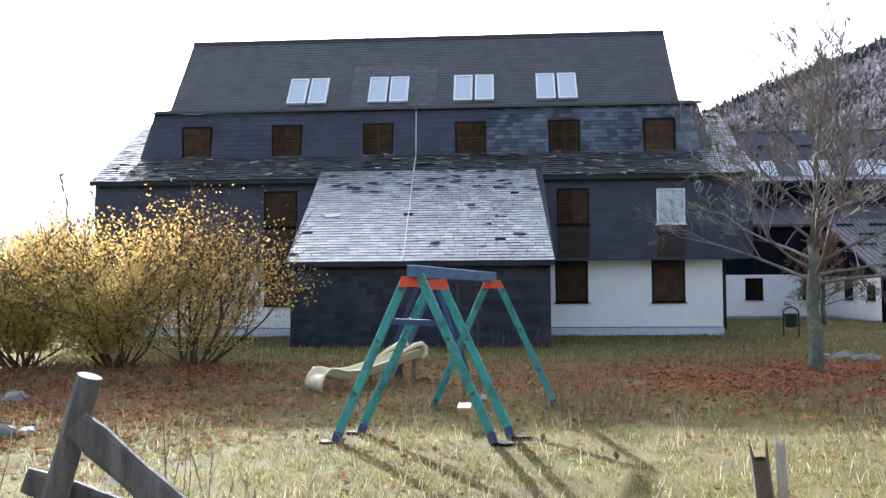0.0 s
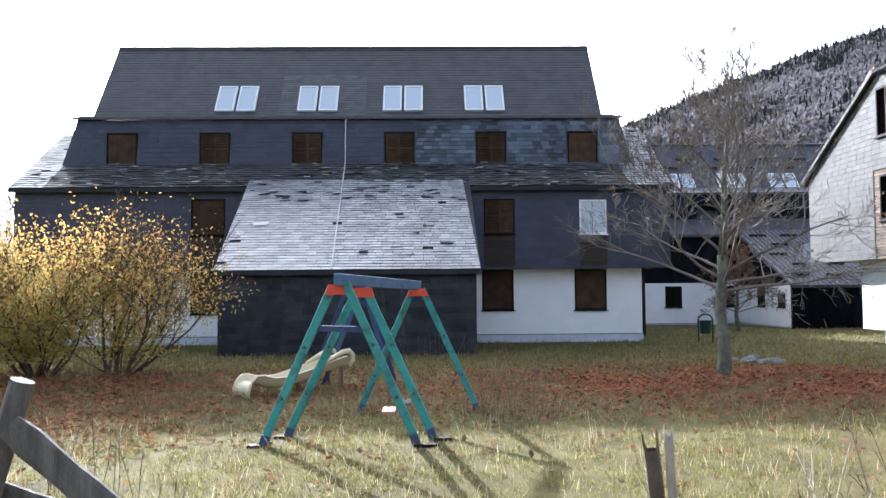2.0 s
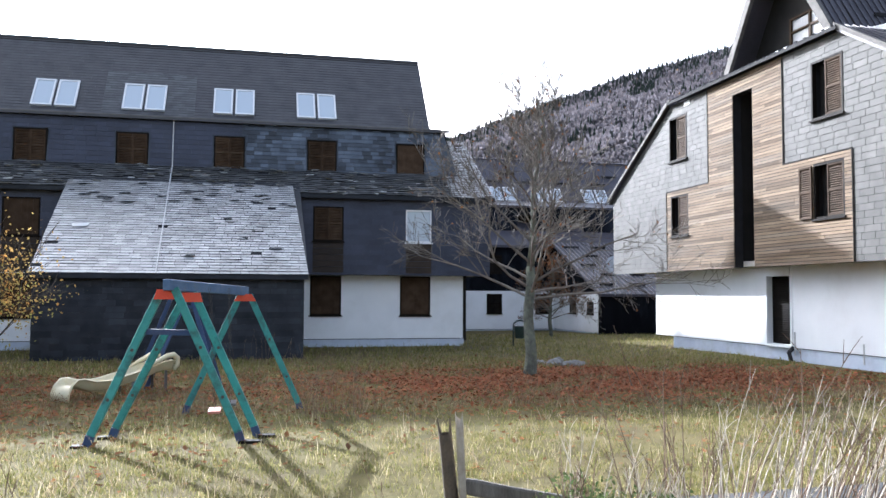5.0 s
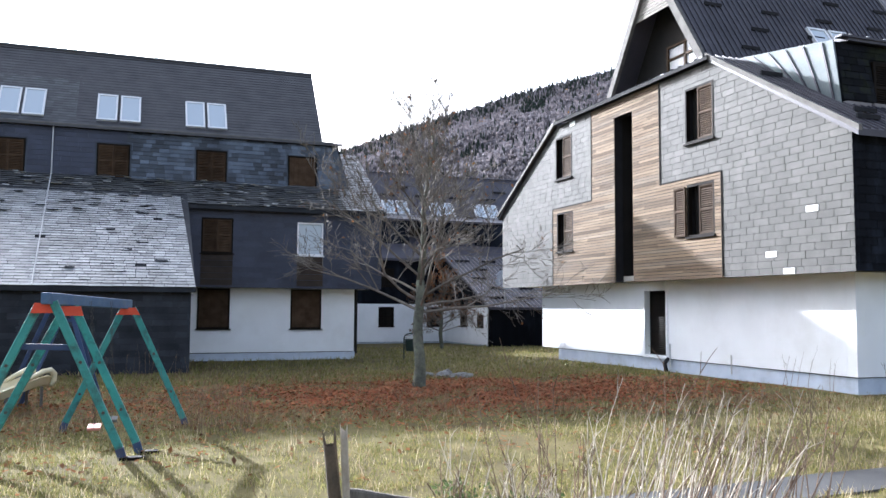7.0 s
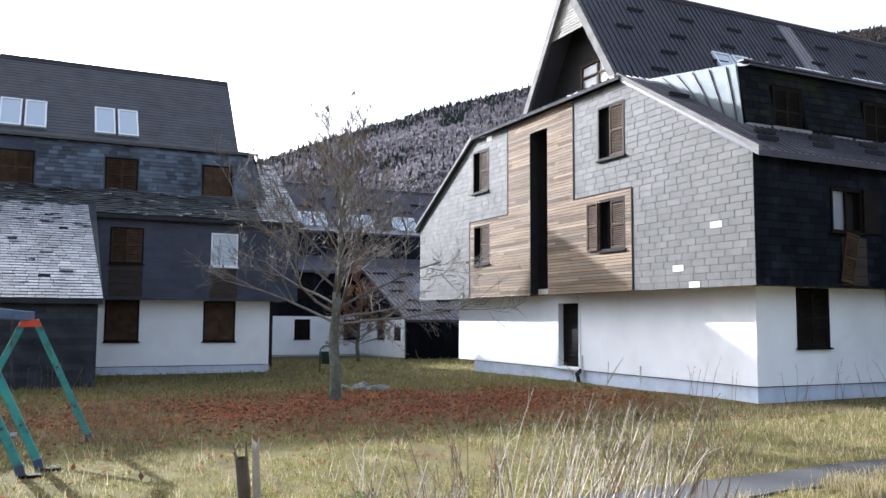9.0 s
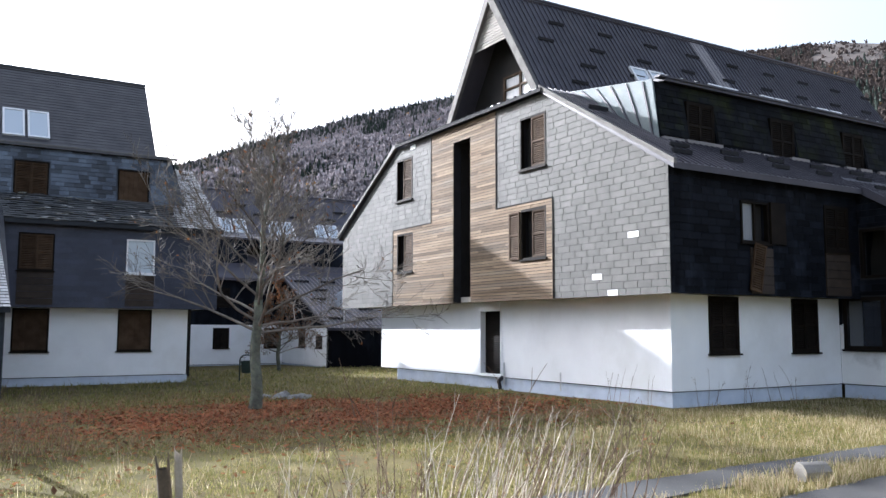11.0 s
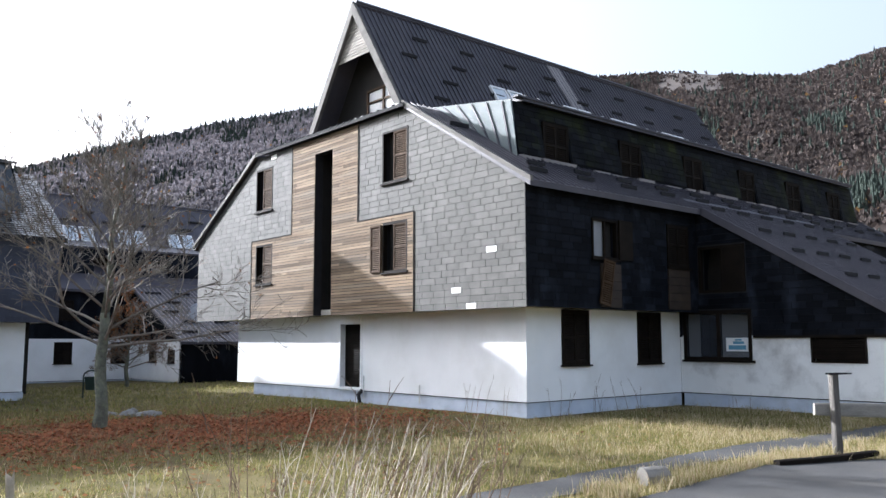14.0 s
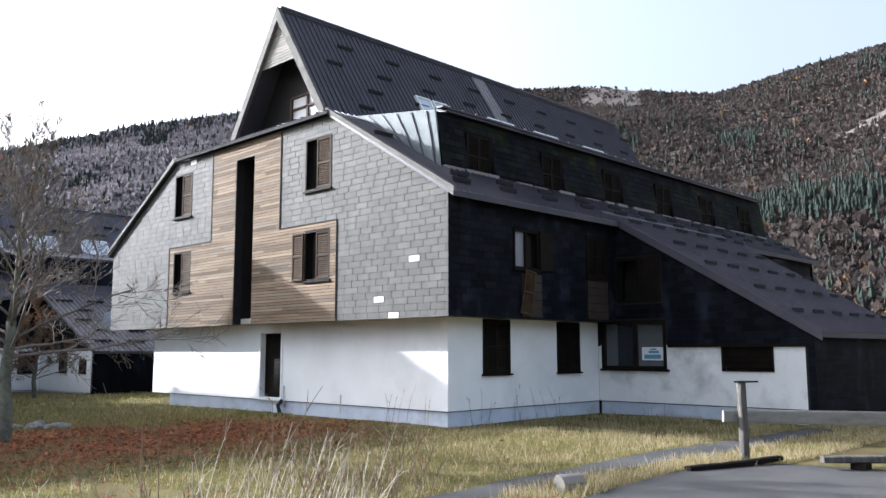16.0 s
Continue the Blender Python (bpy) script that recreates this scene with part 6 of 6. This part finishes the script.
# ---- stones, bin ----
def rock(base, size, seed, label):
    rng = random.Random(seed)
    bm = bmesh.new()
    bmesh.ops.create_icosphere(bm, subdivisions=3, radius=1.0)
    o = Vector((rng.random() * 50, rng.random() * 50, 0))
    g = Geo()
    for v in bm.verts:
        k = 1 + 0.35 * noise.noise(v.co * 1.3 + o) + 0.12 * noise.noise(v.co * 4 + o)
        g.v.append((base[0] + v.co.x * size[0] * k, base[1] + v.co.y * size[1] * k, base[2] + (v.co.z * 0.9 + 0.25) * size[2] * k))
    g.f = [tuple(v.index for v in f.verts) for f in bm.faces]
    bm.free()
    lone("rock", g, M_STONE, base, label, "rock", "stones in the grass")


for i, (x, y, a, b, c) in enumerate(((7.95, 23.1, 0.24, 0.2, 0.15), (8.3, 22.7, 0.26, 0.2, 0.16), (8.72, 22.4, 0.34, 0.22, 0.17), (8.5, 22.9, 0.2, 0.17, 0.2))):
    rock((x, y, 0.0), (a, b, c), 50 + i, "pale limestone boulder beside the leaf litter")
for i, (x, y, a, b, c) in enumerate(((-6.6, 12.2, 0.24, 0.2, 0.17), (-6.95, 12.0, 0.2, 0.18, 0.14), (-6.3, 12.4, 0.14, 0.14, 0.1), (-8.3, 15.5, 0.2, 0.18, 0.15))):
    rock((x, y, 0.0), (a, b, c), 60 + i, "grey weathered boulder in the grass")


def bin_stand():
    b = Vector((10.4, 32.3, -0.12))
    ob = thing("litter_bin", b, "dark green litter bin hung in a hoop stand", "bin")
    g = Geo()
    pts = [b + Vector((-0.27, 0, -0.1)), b + Vector((-0.27, 0, 0.9))] + [b + Vector((-0.27 * math.cos(k * math.pi / 6), 0, 0.9 + 0.2 * math.sin(k * math.pi / 6))) for k in range(1, 6)] + [b + Vector((0.27, 0, 0.9)), b + Vector((0.27, 0, -0.1))]
    g.tube(pts, [0.03] * len(pts), 8)
    part("hoop", g, M_BIN, ob, smooth=True)
    g = Geo()
    n = 16
    for z, r in ((0.38, 0.17), (0.4, 0.19), (0.85, 0.23), (0.87, 0.24), (0.86, 0.21), (0.42, 0.17)):
        for i in range(n):
            a = 2 * math.pi * i / n
            g.v.append((b.x + r * math.cos(a), b.y + r * math.sin(a) * 0.85, b.z + z))
    for j in range(5):
        for i in range(n):
            g.f.append((j * n + i, j * n + (i + 1) % n, (j + 1) * n + (i + 1) % n, (j + 1) * n + i))
    g.f.append(tuple(range(n - 1, -1, -1)))
    part("bucket", g, M_BIN, ob, smooth=True)


bin_stand()


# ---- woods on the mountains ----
# pale bluish crowns: distance haze put into the base colour
M_WOODS_HAZED = leaf_mat("haze_tinted_woods", [(0.115, 0.112, 0.128), (0.125, 0.118, 0.132), (0.135, 0.12, 0.125), (0.118, 0.114, 0.13), (0.13, 0.118, 0.128)], 0.95, 0.4)
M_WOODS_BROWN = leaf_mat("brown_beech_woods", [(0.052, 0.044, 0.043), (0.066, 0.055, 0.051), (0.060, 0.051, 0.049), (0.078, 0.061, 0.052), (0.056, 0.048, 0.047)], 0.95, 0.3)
M_WOODS_GOLD = leaf_mat("golden_woods", [(0.16, 0.09, 0.04), (0.20, 0.125, 0.05), (0.13, 0.08, 0.045)], 0.95, 0.3)
M_CONIFER = leaf_mat("dark_conifer", [(0.032, 0.041, 0.036), (0.044, 0.055, 0.046), (0.038, 0.047, 0.043)], 0.95, 0.15)


def build_woods():
    rng = random.Random(88)
    kinds = {"bare": [], "brown": [], "gold": [], "dark": []}
    for i in range(105000):
        az = rng.uniform(-12, 84)
        k = 1 - rng.random() ** 1.25 * 0.93
        # ski clearings near the saddle and below the shoulder
        if (55.5 < az < 59.5 and 0.86 + 0.02 * math.sin(az * 5) < k) or (71.5 < az < 84 and 0.585 < k < 0.585 + 0.012 * (az - 71)):
            if rng.random() < 0.93:
                continue
        x, y, z = hill_point(az, k)
        cl = noise.noise((az * 0.25, k * 9, 7))
        pine = 0.035 + (0.35 if cl > 0.42 else 0.0) + (0.22 if k > 0.9 and az < 34 else 0) + (0.55 if 58 < az < 84 and 0.24 + 0.03 * cl < k < 0.31 + 0.05 * cl else 0)
        glow = 0.006 + (0.13 if noise.noise((az * 0.5, k * 14, 3)) > 0.35 and k < 0.45 and az > 50 else 0.0)
        r = rng.random()
        # left of the split bearing, bare crowns take the haze-tinted colour
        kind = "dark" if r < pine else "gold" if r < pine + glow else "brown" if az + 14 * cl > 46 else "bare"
        kinds[kind].append((x, y, z - 0.4, rng.uniform(1.7, 3.6) * (1.6 if kind == "dark" else 1.0)))
    gen = np.random.default_rng(89)

    def crowns(name, pts, material, label):
        """Each crown: four upright, ragged kite-shaped sprays that fan out from one foot."""
        p = np.repeat(np.array(pts), 4, axis=0)
        n, h = len(p), p[:, 3]
        a = gen.uniform(0, 6.283, n)
        side = np.stack([np.cos(a), np.sin(a), 0 * a], 1) * (h * gen.uniform(0.16, 0.32, n))[:, None]
        foot = p[:, :3] + np.stack([gen.normal(0, 0.2, n) * h, gen.normal(0, 0.2, n) * h, gen.uniform(-0.1, 0.2, n) * h], 1)
        tip = foot + np.stack([gen.normal(0, 0.16, n) * h, gen.normal(0, 0.16, n) * h, gen.uniform(0.5, 0.85, n) * h], 1)
        mid = foot + (tip - foot) * gen.uniform(0.4, 0.7, n)[:, None]
        v = np.stack([foot, mid + side, tip, mid - side], 1).reshape(-1, 3)
        g = Geo()
        g.v = [tuple(q) for q in v.tolist()]
        g.f = [(i, i + 1, i + 2, i + 3) for i in range(0, 4 * n, 4)]
        lone(name, g, material, (0, 0, 0), label, "woods", kind="stuff")

    crowns("bare_woodland", kinds["bare"], M_WOODS_HAZED, "leafless beech woods with distance haze put into their pale bluish grey")
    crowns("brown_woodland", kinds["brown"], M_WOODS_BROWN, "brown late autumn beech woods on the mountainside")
    crowns("golden_woodland", kinds["gold"], M_WOODS_GOLD, "scattered golden larches among the bare woods")
    g = Geo()
    for x, y, z, h in kinds["dark"]:
        p = Vector((x, y, z))
        for k in range(3):
            z0, z1, r = h * (0.06 + 0.28 * k), h * (0.5 + 0.25 * k), h * (0.2 - 0.05 * k)
            b = len(g.v)
            for i in range(5):
                a = 6.283 * i / 5 + k
                rr = r * rng.uniform(0.75, 1.2)
                g.v.append((x + math.cos(a) * rr, y + math.sin(a) * rr, z + z0))
            g.v.append((x, y, z + z1))
            for i in range(5):
                g.f.append((b + i, b + (i + 1) % 5, b + 5))
    lone("spruce_woodland", g, M_CONIFER, (0, 0, 0), "dark spruces scattered over the mountainside", "woods", kind="stuff")


build_woods()


# ---- grass and leaf litter ----
def clear(x, y):
    """True where grass may stand."""
    if 15.9 < x < 24 and y > 15.0 and y < 32:
        return False
    if x > 23 and 8.2 < y < 40:
        return False
    if -6.8 < x < 1.6 and y > 27.1:
        return False
    if -15.2 < x < 8.4 and y > 33.7:
        return False
    lo, hi = 6.75 + (x - 3) * 0.095 - max(0.0, x - 12.5) * 0.18, 7.8 + (x - 3) * 0.069
    if 3 < x < 16 and lo + 0.03 < y < hi - 0.02:
        return False
    if 16 <= x < 22 and 7.5 < y < 8.3:
        return False
    if 2.3 < x < 16.5 and y < (6.1 + (x - 5.5) * 0.11 if x < 12.8 else 6.9 - (x - 12.8) * 0.45):
        return False
    return True


def blades(name, count, area, hmin, hmax, width, material, label, seed, density=None, lean=0.35):
    rng = np.random.default_rng(seed)
    g = Geo()
    x0, y0, x1, y1 = area
    made = 0
    while made < count:
        # nearer ground gets more
        y = y0 + (y1 - y0) * rng.random() ** 1.7
        x = x0 + (x1 - x0) * rng.random()
        if not clear(x, y):
            continue
        if density and rng.random() > density(x, y):
            continue
        z = ground_height(x, y)
        n = 1 + int(rng.integers(0, 4))
        for _ in range(n):
            h = hmin + (hmax - hmin) * rng.random() ** 1.6
            a = rng.random() * 6.283
            bx, by = x + rng.normal(0, 0.05), y + rng.normal(0, 0.05)
            lx, ly = rng.normal(0, lean) * h, rng.normal(0, lean) * h
            wx, wy = math.cos(a) * width * 0.5, math.sin(a) * width * 0.5
            b = len(g.v)
            g.v += [(bx - wx, by - wy, z - 0.02), (bx + wx, by + wy, z - 0.02), (bx + lx * 0.5 + wx * 0.7, by + ly * 0.5 + wy * 0.7, z + h * 0.6), (bx + lx, by + ly, z + h), (bx + lx * 0.5 - wx * 0.7, by + ly * 0.5 - wy * 0.7, z + h * 0.6)]
            g.f.append((b, b + 1, b + 2, b + 3, b + 4))
            made += 1
    return lone(name, g, material, (0, 0, 0), label, "grass", kind="stuff")


patch = lambda x, y: 0.12 + 0.88 * max(0.0, min(1.0, 0.5 + 1.3 * noise.noise((x * 0.45, y * 0.45, 11)) + 1.2 * noise.noise((x * 1.9, y * 1.9, 12))))
blades("meadow_grass", 200000, (-11, 6.3, 24, 26), 0.02, 0.075, 0.011, M_GRASS, "short patchy yellow-green autumn grass", 1, patch, 0.5)
blades("far_grass", 22000, (-16, 22, 24, 46), 0.06, 0.16, 0.028, M_GRASS, "short grass between the houses", 2, None, 0.4)
blades("tall_straw", 34000, (6, 6.0, 26, 15.2), 0.04, 0.19, 0.009, M_STRAW, "tall dry straw along the path and plinth", 3, lambda x, y: max(0.0, min(1.0, (x - 7) / 9)) * (0.3 + 0.7 * (noise.noise((x * 0.7, y * 0.7, 4)) > 0)), 0.3)
blades("path_straw", 4200, (8.6, 6.6, 14.6, 7.45), 0.06, 0.27, 0.009, M_STRAW, "pale dry straw between the path and the yard", 5, lambda x, y: 0.2 + 0.8 * (noise.noise((x * 0.9, y * 0.9, 6)) > -0.1), 0.25)
blades("dry_straw", 6500, (-9, 6.8, 9, 15), 0.06, 0.24, 0.007, M_STRAW, "scattered dry straw stems in the meadow", 4, patch, 0.35)


M_WEED = leaf_mat("withered_weed", [(0.19, 0.135, 0.085), (0.28, 0.205, 0.125), (0.14, 0.095, 0.06), (0.36, 0.28, 0.175)], translucent=0.25)
blades("withered_weeds", 15000, (-11, 14.5, 14, 26.5), 0.05, 0.28, 0.009, M_WEED, "low withered brown weeds before the houses", 9, patch, 0.4)


def litter(name, count, centre, spread, material, label, seed, sizes=(0.06, 0.13), edge=1.0):
    rng = random.Random(seed)
    g = Geo()
    while len(g.f) < count:
        x, y = rng.gauss(centre[0], spread[0]), rng.gauss(centre[1], spread[1])
        if not clear(x, y) or y < 9:
            continue
        if noise.noise((x * 0.5, y * 0.5, 9)) < -0.25 * edge and rng.random() < 0.8:
            continue
        add_leaf(g, (x, y, ground_height(x, y) + rng.uniform(0.01, 0.07)), rng.uniform(*sizes), rng, 0.8)
    return lone(name, g, material, (0, 0, 0), label, "leaves", kind="stuff")


litter("fallen_leaves", 25000, (8.0, 18.8), (3.4, 1.9), M_LEAF_RED, "carpet of fallen rust-red maple leaves", 6)
litter("fallen_leaves", 12000, (-8.5, 19.0), (4.5, 2.2), M_LEAF_RED, "fallen brown leaves under the shrubs", 7)
litter("fallen_leaves", 7000, (1.0, 17.0), (8.0, 3.5), M_LEAF_BROWN, "scattered single brown leaves in the meadow", 8)
litter("fallen_leaves", 5000, (-7.0, 13.5), (2.4, 2.2), M_LEAF_BROWN, "brown leaves strewn over the meadow edge", 10)
